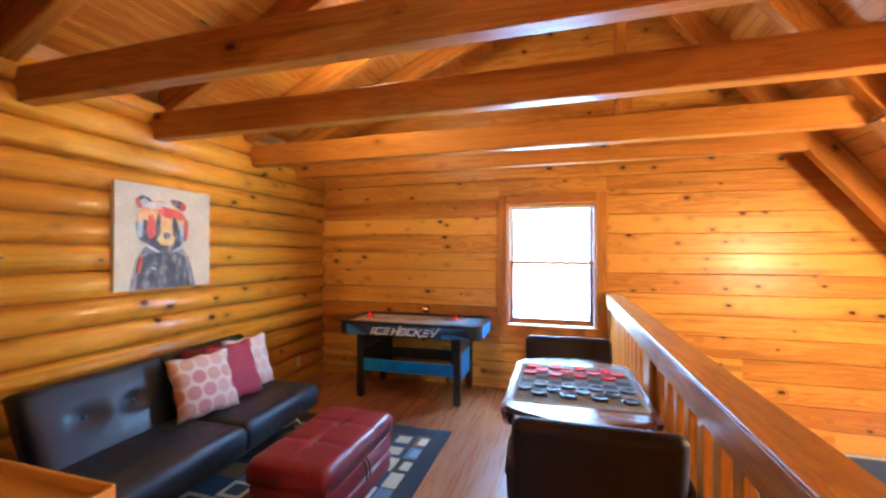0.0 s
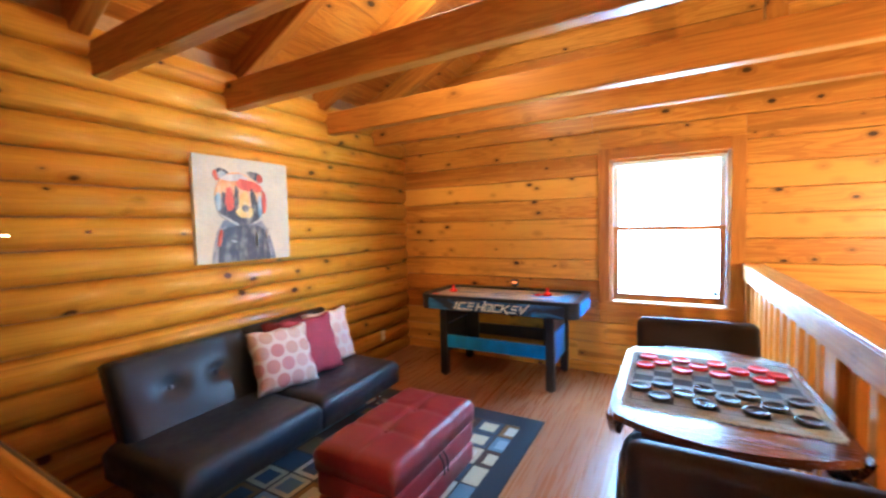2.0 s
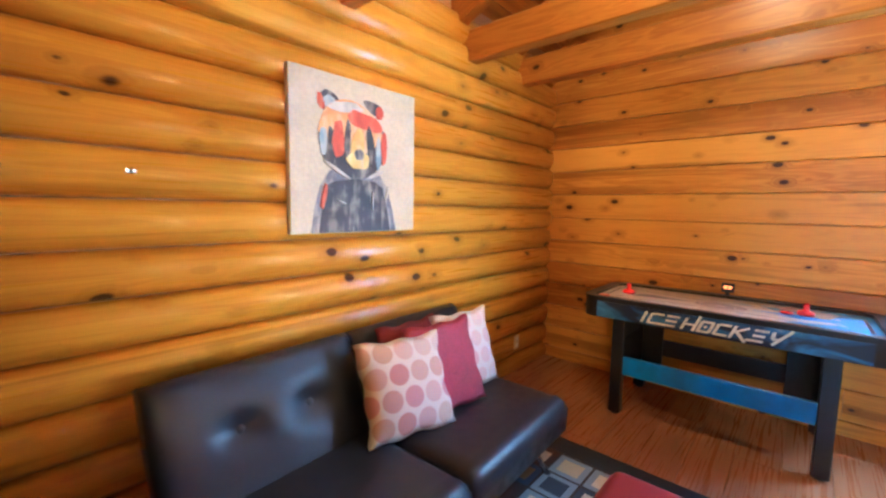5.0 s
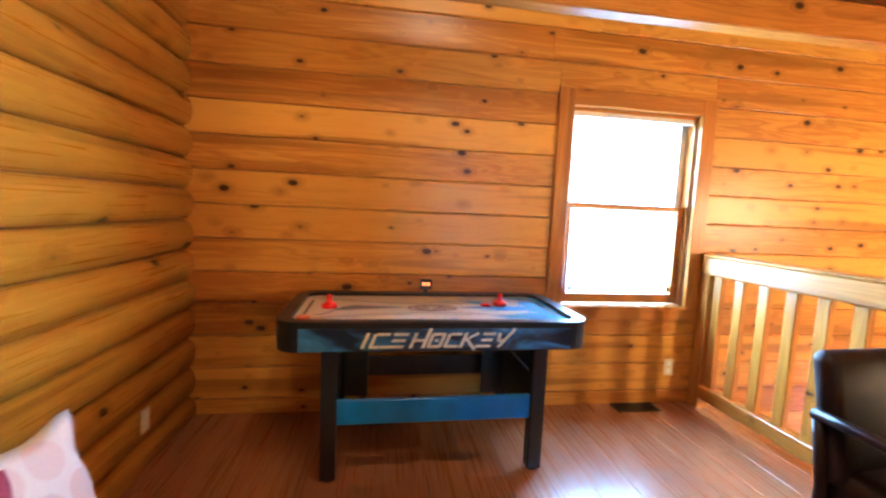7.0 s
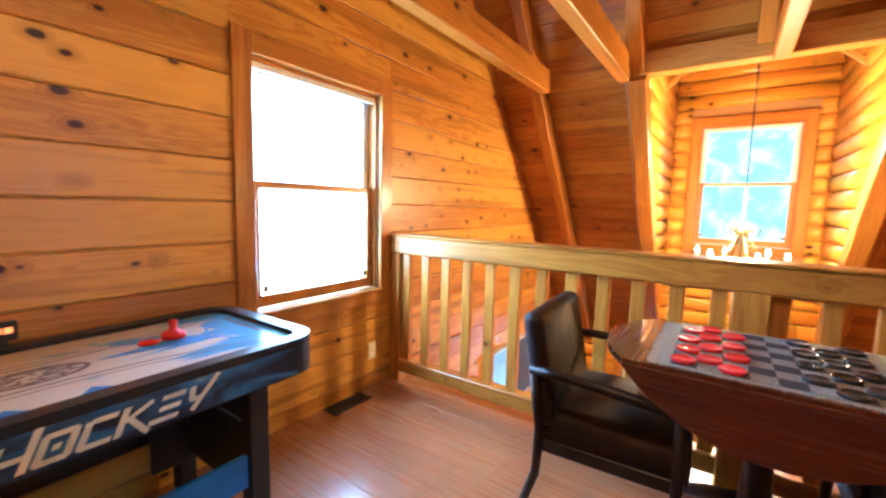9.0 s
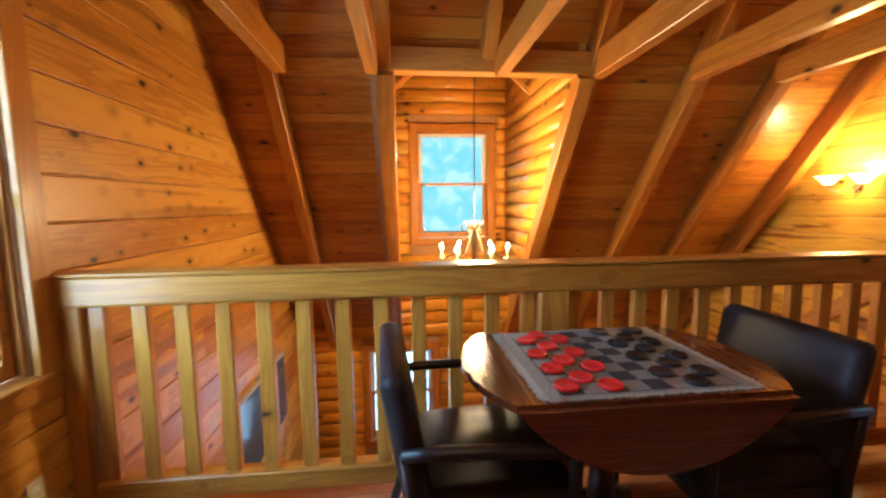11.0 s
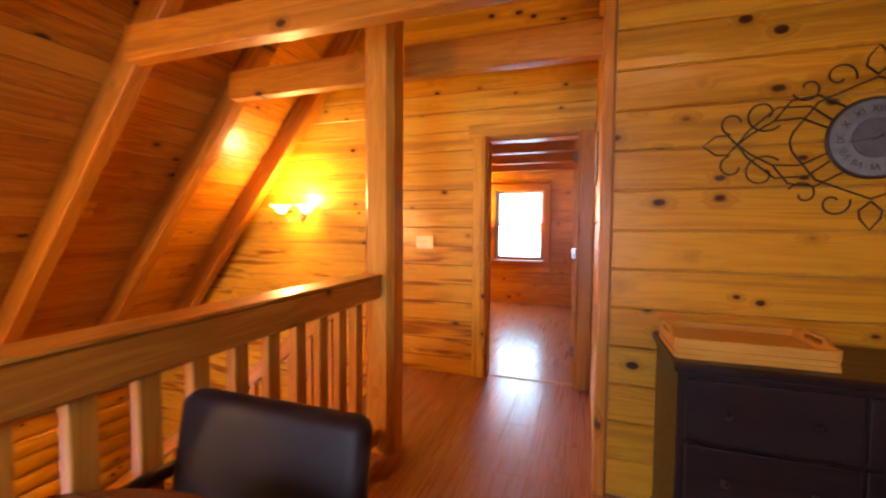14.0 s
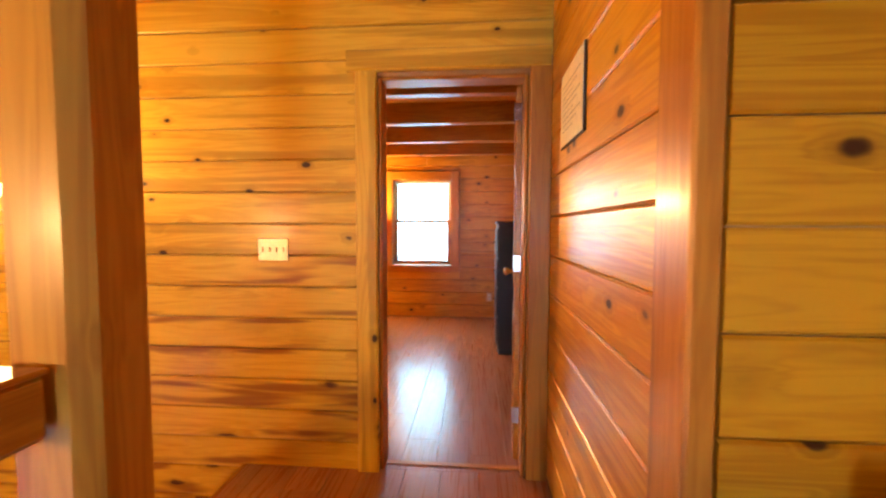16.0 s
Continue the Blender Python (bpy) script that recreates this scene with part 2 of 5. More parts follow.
def prism(profile, x0, x1):
    bm = bmesh.new()
    a = [bm.verts.new((x0, y, z)) for y, z in profile]
    b = [bm.verts.new((x1, y, z)) for y, z in profile]
    n = len(profile)
    for i in range(n):
        bm.faces.new((a[i], a[(i + 1) % n], b[(i + 1) % n], b[i]))
    bm.faces.new(a[::-1])
    bm.faces.new(b)
    return bm


def lathe(points, steps=24):
    """A turned body from (radius, height) rows, round z."""
    bm = bmesh.new()
    rings = []
    for r, z in points:
        rings.append([bm.verts.new((r * math.cos(2 * math.pi * i / steps), r * math.sin(2 * math.pi * i / steps), z)) for i in range(steps)])
    for a, b in zip(rings, rings[1:]):
        for i in range(steps):
            bm.faces.new((a[i], a[(i + 1) % steps], b[(i + 1) % steps], b[i]))
    if points[0][0] > 1e-4:
        bm.faces.new(rings[0][::-1])
    if points[-1][0] > 1e-4:
        bm.faces.new(rings[-1])
    bmesh.ops.remove_doubles(bm, verts=bm.verts, dist=1e-5)
    return bm


def tube(points, radius, steps=8, taper=None):
    """A round bar along a line of points."""
    bm = bmesh.new()
    pts = [Vector(p) for p in points]
    rings = []
    side = None
    for i, p in enumerate(pts):
        d = (pts[min(i + 1, len(pts) - 1)] - pts[max(i - 1, 0)]).normalized()
        if side is None:
            side = d.orthogonal().normalized()
        side = (side - d * side.dot(d)).normalized()
        other = d.cross(side)
        r = radius if taper is None else radius * (1 + (taper - 1) * i / (len(pts) - 1))
        rings.append([bm.verts.new(p + side * r * math.cos(2 * math.pi * k / steps) + other * r * math.sin(2 * math.pi * k / steps)) for k in range(steps)])
    for a, b in zip(rings, rings[1:]):
        for k in range(steps):
            bm.faces.new((a[k], a[(k + 1) % steps], b[(k + 1) % steps], b[k]))
    bm.faces.new(rings[0][::-1])
    bm.faces.new(rings[-1])
    return bm


def along(p0, p1, up=(0, 0, 1)):
    """The pose at the middle of p0-p1 whose x runs along it."""
    p0, p1 = Vector(p0), Vector(p1)
    x = (p1 - p0).normalized()
    z = Vector(up) - x * Vector(up).dot(x)
    if z.length < 1e-4:
        z = Vector((1, 0, 0)) - x * x.x
    z.normalize()
    y = z.cross(x)
    m = Matrix((x, y, z)).transposed().to_4x4()
    m.translation = (p0 + p1) / 2
    return m, (p1 - p0).length


def chamfered(w, h, c):
    w, h = w / 2, h / 2
    return [(-w + c, -h), (w - c, -h), (w, -h + c), (w, h - c), (w - c, h), (-w + c, h), (-w, h - c), (-w, -h + c)]


def timber(name, p0, p1, w, h, material, parent=None, label="", up=(0, 0, 1), c=0.007):
    """A squared timber with eased edges from p0 to p1: w across, h along up."""
    m, n = along(p0, p1, up)
    return link(name, prism(chamfered(w, h, c), -n / 2, n / 2), material, parent, label, m)


def heightfield(w, d, top, nx=24, ny=24, bottom=0.0):
    """A closed body w by d, its top given by top(u, v) for u, v from -1 to 1."""
    bm = bmesh.new()
    g = [[bm.verts.new((w / 2 * u, d / 2 * v, top(u, v))) for u in [2 * i / nx - 1 for i in range(nx + 1)]] for v in [2 * j / ny - 1 for j in range(ny + 1)]]
    for j in range(ny):
        for i in range(nx):
            bm.faces.new((g[j][i], g[j][i + 1], g[j + 1][i + 1], g[j + 1][i]))
    rim = [g[0][i] for i in range(nx + 1)] + [g[j][nx] for j in range(1, ny + 1)] + [g[ny][i] for i in range(nx - 1, -1, -1)] + [g[j][0] for j in range(ny - 1, 0, -1)]
    low = [bm.verts.new((v.co.x * 0.985, v.co.y * 0.985, bottom)) for v in rim]
    n = len(rim)
    for i in range(n):
        bm.faces.new((rim[i], low[i], low[(i + 1) % n], rim[(i + 1) % n]))
    bm.faces.new(low)
    return bm


def tufted(h, buttons, seams=(), dip=0.03, soft=0.22, edge=0.05, puff=0.0):
    """The top of a padded seat: rounded rim, buttons pulled in, seams sewn down. buttons: (u, v); seams: (axis, value)."""
    def top(u, v):
        z = h - edge * (max(0, (abs(u) - 0.86) / 0.14) ** 2 + max(0, (abs(v) - 0.86) / 0.14) ** 2) * 0.6 + puff * (1 - u * u) * (1 - v * v)
        for bu, bv in buttons:
            z -= dip * math.exp(-((u - bu) ** 2 + (v - bv) ** 2) / (soft * soft))
        for ax, val in seams:
            z -= 0.45 * dip * math.exp(-(((u if ax == "u" else v) - val) / 0.05) ** 2)
        return z
    return top


def cushion(w, h, t, n=14):
    """A stuffed pillow in its own xz plane, pinched at the corners."""
    bm = bmesh.new()
    def side(s):
        rows = []
        for j in range(n + 1):
            row = []
            for i in range(n + 1):
                u, v = 2 * i / n - 1, 2 * j / n - 1
                k = (1 - abs(u) ** 2.6) * (1 - abs(v) ** 2.6)
                x = w / 2 * u * (1 - 0.07 * (1 - v * v)) + 0.006 * math.sin(9 * v)
                z = h / 2 * v * (1 - 0.07 * (1 - u * u)) + 0.006 * math.sin(8 * u + 1)
                row.append(bm.verts.new((x, s * (t / 2 * max(0.0, k) ** 0.55), z)))
            rows.append(row)
        for j in range(n):
            for i in range(n):
                bm.faces.new((rows[j][i], rows[j][i + 1], rows[j + 1][i + 1], rows[j + 1][i]))
    side(1)
    side(-1)
    bmesh.ops.remove_doubles(bm, verts=bm.verts, dist=1e-4)
    return bm


def outline(points, y0, y1):
    """A flat plate from (x, z) points, from y0 to y1 thick."""
    bm = bmesh.new()
    a = [bm.verts.new((x, y0, z)) for x, z in points]
    b = [bm.verts.new((x, y1, z)) for x, z in points]
    n = len(points)
    bm.faces.new(a)
    bm.faces.new(b[::-1])
    for i in range(n):
        bm.faces.new((a[i], b[i], b[(i + 1) % n], a[(i + 1) % n]))
    return bm


def plate(points, z0, z1):
    """A flat plate from (x, y) points, from z0 to z1 thick."""
    bm = bmesh.new()
    a = [bm.verts.new((x, y, z0)) for x, y in points]
    b = [bm.verts.new((x, y, z1)) for x, y in points]
    n = len(points)
    bm.faces.new(a[::-1])
    bm.faces.new(b)
    for i in range(n):
        bm.faces.new((a[i], a[(i + 1) % n], b[(i + 1) % n], b[i]))
    return bm


def lettering(name, text, size, material, parent, m, depth=0.001, shear=0.0, bold=0.0):
    cu = bpy.data.curves.new(name, "FONT")
    cu.body, cu.size, cu.extrude, cu.shear, cu.offset = text, size, depth, shear, bold
    cu.align_x, cu.align_y, cu.resolution_u = "CENTER", "CENTER", 3
    tmp = new(name, cu)
    bpy.context.view_layer.update()
    me = bpy.data.meshes.new_from_object(tmp.evaluated_get(bpy.context.evaluated_depsgraph_get()))
    bpy.data.objects.remove(tmp)
    me.materials.append(material)
    ob = new(name, me)
    ob.parent, ob.matrix_basis = parent, m
    return ob


def structure(ob, label, category):
    return tagged(ob, label, category, "", "structure")


def slab(name, axis, a, b, u0, u1, z0, z1, openings, material):
    """A wall between the planes a and b across axis ('x' or 'y'), with openings (u0, u1, z0, z1) through it."""
    cuts = sorted({u0, u1, *[o[0] for o in openings], *[o[1] for o in openings]})
    rows = []
    for p, q in zip(cuts, cuts[1:]):
        holes = sorted((o[2], o[3]) for o in openings if o[0] <= p + 1e-6 and o[1] >= q - 1e-6)
        z = z0
        for h0, h1 in holes:
            if h0 > z:
                rows.append((p, q, z, h0))
            z = h1
        if z < z1:
            rows.append((p, q, z, z1))
    return link(name, boxes([(a, b, p, q, r, s) if axis == "x" else (p, q, a, b, r, s) for p, q, r, s in rows]), material)


def spans(u0, u1, z0, z1, openings):
    """The stretches of a row of boards that openings leave over."""
    left = [(u0, u1)]
    for o in openings:
        if o[2] < z1 - 0.004 and o[3] > z0 + 0.004:
            nxt = []
            for p, q in left:
                if o[0] > p:
                    nxt.append((p, min(q, o[0])))
                if o[1] < q:
                    nxt.append((max(p, o[1]), q))
            left = [(p, q) for p, q in nxt if q - p > 0.012]
    return left


def board_wall(parent, axis, plane, facing, u0, u1, z0, z1, pitch, openings, material, limit=None, name="plank", joint=(1.5, 3.2), thick=0.018, shape=None):
    """Horizontal boards laid on a wall. plane: the wall face; facing: +1 or -1 along axis. limit(z): the stretch of u at a height."""
    rng = random.Random(int(1000 * (plane + 10)) + int(axis == "x"))
    z = z0
    while z < z1 - 0.01:
        top = min(z + pitch, z1)
        lo, hi = (u0, u1) if limit is None else limit(z, top)
        lo, hi = max(lo, u0), min(hi, u1)
        pieces = []
        for p, q in spans(lo, hi, z, top, openings) if hi - lo > 0.03 else []:
            cuts = [p]
            while q - cuts[-1] > joint[1]:
                cuts.append(cuts[-1] + rng.uniform(*joint))
                if q - cuts[-1] < 0.5:
                    cuts.pop()
                    break
            cuts.append(q)
            pieces += [(a, b, z, top) for a, b in zip(cuts, cuts[1:])]
        for o in openings if shape is None else ():
            # boards ripped to fit over and under an opening
            if z + 0.004 < o[3] < top - 0.012:
                pieces.append((max(lo, o[0]), min(hi, o[1]), o[3], top))
            if z + 0.012 < o[2] < top - 0.004:
                pieces.append((max(lo, o[0]), min(hi, o[1]), z, o[2]))
        for a, b, za, zb in pieces:
            h = (zb - za) / 2 - 0.0018
            wob = rng.uniform(-0.0012, 0.0012)
            if shape:
                prof = shape(h)
            else:
                prof = [(0, -h), (thick - 0.006 + wob, -h), (thick + wob, -h + 0.006), (thick + wob, h - 0.006), (thick - 0.006 + wob, h), (0, h)]
            bm = prism(prof, (a - b) / 2 + 0.0008, (b - a) / 2 - 0.0008)
            spot = (a + b) / 2, plane, (za + zb) / 2
            if axis == "y":
                m = Matrix.Translation(spot) @ Matrix.Rotation(0.0 if facing > 0 else math.pi, 4, "Z")
            else:
                m = Matrix.Translation((spot[1], spot[0], spot[2])) @ Matrix.Rotation(-math.pi / 2 * facing, 4, "Z")
            part(name, bm, material(z) if callable(material) else material, parent, m=m, smooth=bool(shape))
        z = top


def log_shape(depth):
    def f(h):
        pts = [(0, -h)]
        for i in range(11):
            a = -math.pi / 2 + math.pi * i / 10
            pts.append((0.008 + depth * math.cos(a) ** 0.8 if abs(math.cos(a)) > 1e-6 else 0.008, h * math.sin(a) * 0.998))
        pts.append((0, h))
        return pts
    return f

# ---- the shell ----
NORTH, SOUTH_Y, STUB, WEST, EAST, FAR = 4.78, -0.65, 0.70, -2.56, 4.44, -4.35
HALL = -0.488
RIDGE_X, RIDGE_Z, LOW = 0.74, 3.94, -2.70
KNEE_X, KNEE_Z, EAST_FALL = 2.08, 2.265, 1.25
WEST_Z = 2.42
WEST_RISE = (RIDGE_Z - WEST_Z) / (RIDGE_X + 2.5)


def under_roof(x):
    """The height of the rafters' underside at x."""
    return RIDGE_Z - EAST_FALL * (x - RIDGE_X) if x > RIDGE_X else RIDGE_Z - WEST_RISE * (RIDGE_X - x)


def gable(z, top):
    """The stretch of a gable wall between the roof boards at a height."""
    z = top - 0.02 - 0.16
    return max(WEST, RIDGE_X - (RIDGE_Z + 0.16 - z) / WEST_RISE - 0.1), min(EAST + 0.1, RIDGE_X + (RIDGE_Z + 0.2 - z) / EAST_FALL + 0.1)


WIN_N = (-0.30, 0.58, 0.67, 1.93)
WIN_FAR = (0.24, 1.08, 0.74, 1.96)
DOOR = (-0.36, 0.40, -0.3, 2.05)
WIN_E = (2.27, 3.20, 0.85, 2.23)
WIN_LOW = (3.04, 3.90, -1.95, -0.67)

# north gable wall with its window
wall_north = structure(slab("wall_north", "y", NORTH, NORTH + 0.16, WEST - 0.2, EAST + 0.2, LOW, 4.6, [WIN_N], PLASTER), "gable wall clad in knotty varnished pine boards", "wall")
board_wall(wall_north, "y", NORTH, -1, WEST, EAST + 0.1, -2.7675, 4.2, 0.1905, [(-0.395, 0.675, 0.605, 2.025)], BOARD, gable)

# south wall with the bedroom door
wall_south = structure(slab("wall_south", "y", SOUTH_Y - 0.11, SOUTH_Y, HALL, EAST + 0.2, LOW, 4.6, [DOOR], PLASTER), "partition wall clad in pale knotty pine boards", "wall")
wall_south_b = structure(slab("wall_south", "y", SOUTH_Y - 0.11, SOUTH_Y, WEST - 0.2, HALL, -0.1, 4.6, [], PLASTER), "partition wall between the closet and the bedroom", "wall")
board_wall(wall_south, "y", SOUTH_Y, 1, HALL, EAST + 0.1, LOW + 0.02, 4.2, 0.166, [(HALL, 0.51, -0.01, 2.13)], lambda z: RUSTIC if z < 1.08 else SOUTH, gable)

# stub wall behind the dresser and the hall wall that ends it
wall_stub = structure(slab("wall_stub", "y", STUB - 0.12, STUB, WEST - 0.1, HALL - 0.01, 0, 3.6, [], PLASTER), "short partition clad in knotty pine boards", "wall")
board_wall(wall_stub, "y", STUB, 1, WEST + 0.05, HALL - 0.03, 0.01, 3.4, 0.183, [], GOLDEN_SHADED, lambda z, top: (max(WEST, RIDGE_X - (RIDGE_Z + 0.3 - top) / WEST_RISE), HALL - 0.03))
wall_hall = structure(slab("wall_hall", "x", HALL - 0.11, HALL, SOUTH_Y, STUB - 0.12, 0, 3.6, [], PLASTER), "hall side wall clad in glossy pine boards", "wall")
board_wall(wall_hall, "x", HALL, 1, SOUTH_Y + 0.02, STUB - 0.14, 0.01, 3.5, 0.19, [], GLOSSY)
timber("corner_trim", (HALL + 0.002, STUB - 0.05, 0.0), (HALL + 0.002, STUB - 0.05, 3.3), 0.145, 0.055, TRIM, wall_stub, up=(1, 0, 0))

# west wall of half-round logs
wall_west = structure(slab("wall_west", "x", WEST - 0.16, WEST, FAR - 0.2, NORTH + 0.16, -0.2, 2.75, [], PLASTER), "outer wall of varnished half-round pine logs", "wall")
board_wall(wall_west, "x", WEST, 1, STUB, NORTH - 0.02, -0.05, 2.50, 0.17, [], LOG, name="log", joint=(2.0, 4.4), shape=log_shape(0.062))

# east wall below the eaves, with the low window
wall_east = structure(slab("wall_east", "x", EAST, EAST + 0.16, SOUTH_Y - 0.11, NORTH + 0.16, LOW, 0.75, [WIN_LOW], PLASTER), "outer wall of varnished half-round pine logs", "wall")
board_wall(wall_east, "x", EAST, -1, SOUTH_Y, NORTH, LOW, 0.3, 0.17, [(WIN_LOW[0] - 0.1, WIN_LOW[1] + 0.1, WIN_LOW[2] - 0.1, WIN_LOW[3] + 0.1)], LOG, name="log", shape=log_shape(0.055))

# dormer: front and cheek walls of logs
D0, D1, DTOP = 1.98, 3.53, 3.05
wall_dormer = structure(slab("wall_dormer", "x", EAST, EAST + 0.16, D0 - 0.1, D1 + 0.1, 0.75, DTOP + 0.3, [WIN_E], PLASTER), "dormer front wall of stacked pine logs", "wall")
board_wall(wall_dormer, "x", EAST, -1, D0, D1, 0.30, DTOP, 0.165, [(WIN_E[0] - 0.11, WIN_E[1] + 0.11, WIN_E[2] - 0.14, WIN_E[3] + 0.12)], LOG, name="log", shape=log_shape(0.06))
for side, y in (("south", D0), ("north", D1)):
    s = -1 if side == "south" else 1
    xa, xb = KNEE_X + 0.12, EAST + 0.1
    w = structure(link("wall_dormer_" + side, outline([(xa, DTOP + 0.3), (xb, DTOP + 0.3), (xb, under_roof(xb) + 0.16), (xa, under_roof(xa) + 0.16)], y, y + s * 0.1), PLASTER), "dormer cheek wall of stacked pine logs", "wall")
    board_wall(w, "y", y, -s, KNEE_X + 0.05, EAST, 0.30, DTOP, 0.165, [], LOG, lambda z, top: (KNEE_X + max(0.0, (KNEE_Z - top + 0.13) / EAST_FALL), EAST - 0.02), name="log", shape=log_shape(0.06))
ceiling_dormer = structure(link("ceiling_dormer", boxes([(KNEE_X, EAST + 0.3, D0 - 0.1 + i * 0.1745, D0 - 0.1 + (i + 1) * 0.1745 - 0.003, DTOP, DTOP + 0.03) for i in range(11)]), DECK), "dormer ceiling of pine boards", "ceiling")

# bedroom and the walls that close the place
FARW = structure(slab("wall_far", "y", FAR - 0.16, FAR, WEST - 0.2, EAST, -0.2, 4.6, [WIN_FAR], PLASTER), "bedroom end wall clad in pine boards", "wall")
board_wall(FARW, "y", FAR, 1, -2.4, 2.6, 0.01, 2.9, 0.178, [(WIN_FAR[0] - 0.12, WIN_FAR[1] + 0.12, WIN_FAR[2] - 0.09, WIN_FAR[3] + 0.12)], BOARD)
wall_bed = structure(slab("wall_bedroom", "x", 2.3, 2.4, FAR, SOUTH_Y - 0.11, -0.2, 3.0, [], BOARD), "bedroom side wall of pine boards", "wall")
wall_low = structure(slab("wall_lower", "x", 0.72, 0.84, SOUTH_Y, NORTH, LOW, -0.28, [], BOARD), "lower wall of pine boards under the loft", "wall")

# roof boards, one mesh a slope, on squared rafters
def roof(name, x0, z0, x1, z1, y0, y1, label, holes=()):
    m, n = along((x0, (y0 + y1) / 2, z0), (x1, (y0 + y1) / 2, z1))
    rows = []
    w, count = 0.148, int(n / 0.148) + 1
    half = (y1 - y0) / 2
    rng = random.Random(len(name) + 5)
    mid = (y0 + y1) / 2
    for i in range(count):
        a, b = -n / 2 + i * w, min(-n / 2 + (i + 1) * w - 0.004, n / 2)
        if b - a < 0.01:
            continue
        xm = x0 + (x1 - x0) * ((a + b) / 2 + n / 2) / n
        runs = [(-half, half)]
        for hx, h0, h1 in holes:
            if xm > hx:
                runs = [(-half, h0 - mid), (h1 - mid, half)]
        for p, q in runs:
            cuts = [p]
            while q - cuts[-1] > 3.4:
                cuts.append(cuts[-1] + rng.uniform(1.2, 3.0))
            cuts.append(q)
            for c, d in zip(cuts, cuts[1:]):
                rows.append((c + 0.001, d - 0.001, a, b, rng.uniform(-0.0015, 0.0015), 0.025))
    # the mesh's own x runs along the boards
    turn = m @ Matrix.Rotation(math.pi / 2, 4, "Z")
    bm = boxes([(c, d, -b, -a, z0_, z1_) for c, d, a, b, z0_, z1_ in rows])
    ob = structure(link(name, bm, DECK, m=turn), label, "ceiling")
    cover = boxes([(-half, half, -n / 2, n / 2, 0.03, 0.09)]) if not holes else None
    if cover:
        structure(link("roof_shell", cover, PLASTER, m=turn), "outer roof shell above the boards", "roof")
    return ob


RD = 0.185  # rafter depth
up_w, up_e = RD / math.cos(math.atan(WEST_RISE)), RD / math.cos(math.atan(EAST_FALL))
roof("ceiling_west", WEST - 0.3, under_roof(WEST - 0.3) + up_w, RIDGE_X, RIDGE_Z + up_w, FAR, NORTH, "sloping ceiling of knotty pine boards")
x_foot = EAST + 0.25
roof("ceiling_east", RIDGE_X, RIDGE_Z + up_e, x_foot, under_roof(x_foot) + up_e, FAR, NORTH, "steep sloping ceiling of knotty pine boards", [(KNEE_X + 0.1, D0 - 0.06, D1 + 0.06)])
for a, b in ((FAR, D0 - 0.06), (D1 + 0.06, NORTH + 0.1)):
    m, n = along((RIDGE_X, (a + b) / 2, RIDGE_Z + up_e + 0.05), (x_foot, (a + b) / 2, under_roof(x_foot) + up_e + 0.05))
    structure(link("roof_shell", box(-n / 2, n / 2, -(b - a) / 2, (b - a) / 2, 0, 0.06), PLASTER, m=m), "outer roof shell above the boards", "roof")
m, n = along((RIDGE_X, (D0 + D1) / 2, RIDGE_Z + up_e + 0.05), (KNEE_X + 0.1, (D0 + D1) / 2, under_roof(KNEE_X + 0.1) + up_e + 0.05))
structure(link("roof_shell", box(-n / 2, n / 2, -(D1 - D0) / 2, (D1 - D0) / 2, 0, 0.06), PLASTER, m=m), "outer roof shell above the boards", "roof")
structure(link("roof_shell", box(KNEE_X - 0.2, EAST + 0.5, D0 - 0.2, D1 + 0.2, DTOP + 0.035, DTOP + 0.1), PLASTER), "outer dormer roof shell", "roof")

frame_top = structure(new("roof_frame"), "exposed roof frame of squared pine timbers", "roof frame")
for y in (-3.6, -2.8, -2.0, -1.2, -0.42, 0.31, 1.03, 1.83, 2.75, 3.51, 4.16):
    timber("rafter", (WEST - 0.05, y, under_roof(WEST - 0.05) + up_w / 2), (RIDGE_X, y, RIDGE_Z + up_w / 2), 0.09, RD - 0.004, BEAM, frame_top)
for y, x_top in ((-0.46, 0.74), (0.30, 0.74), (1.03, 0.74), (1.92, 0.74), (2.75, 0.74), (3.52, 0.74), (4.35, 0.74)):
    xe = KNEE_X + 0.02 if y == 2.75 else EAST
    timber("rafter", (RIDGE_X, y, RIDGE_Z + up_e / 2), (xe, y, under_roof(xe) + up_e / 2), 0.10, RD - 0.004, BEAM, frame_top)
timber("ridge_beam", (RIDGE_X, FAR, RIDGE_Z + 0.06), (RIDGE_X, NORTH, RIDGE_Z + 0.06), 0.06, 0.28, BEAM, frame_top)
timber("king_post", (RIDGE_X, 4.25, 2.41), (RIDGE_X, 4.25, RIDGE_Z), 0.09, 0.09, BEAM, frame_top)
for y in (-3.9, -3.1, -2.3, -1.5, 0.41, 1.12, 1.915, 2.66, 3.605, 4.245):
    timber("tie_beam", (WEST - 0.02, y, 2.315), (KNEE_X - 0.02, y, 2.315), 0.09, 0.19, BEAM, frame_top)
timber("header_beam", (KNEE_X + 0.06, D0 - 0.1, 2.345), (KNEE_X + 0.06, D1 + 0.1, 2.345), 0.12, 0.17, RAIL, frame_top)
for y, s in ((D0, 1), (D1, -1)):
    xf = EAST - 0.05
    timber("dormer_trim", (KNEE_X + 0.02, y + s * 0.02, under_roof(KNEE_X + 0.02) + 0.02), (xf, y + s * 0.02, under_roof(xf) + 0.02), 0.13, 0.15, BEAM, frame_top)
    timber("corner_brace", (3.40, y + s * 0.03, 2.46), (3.40, y + s * 0.30, 2.70), 0.04, 0.045, RAIL, frame_top)

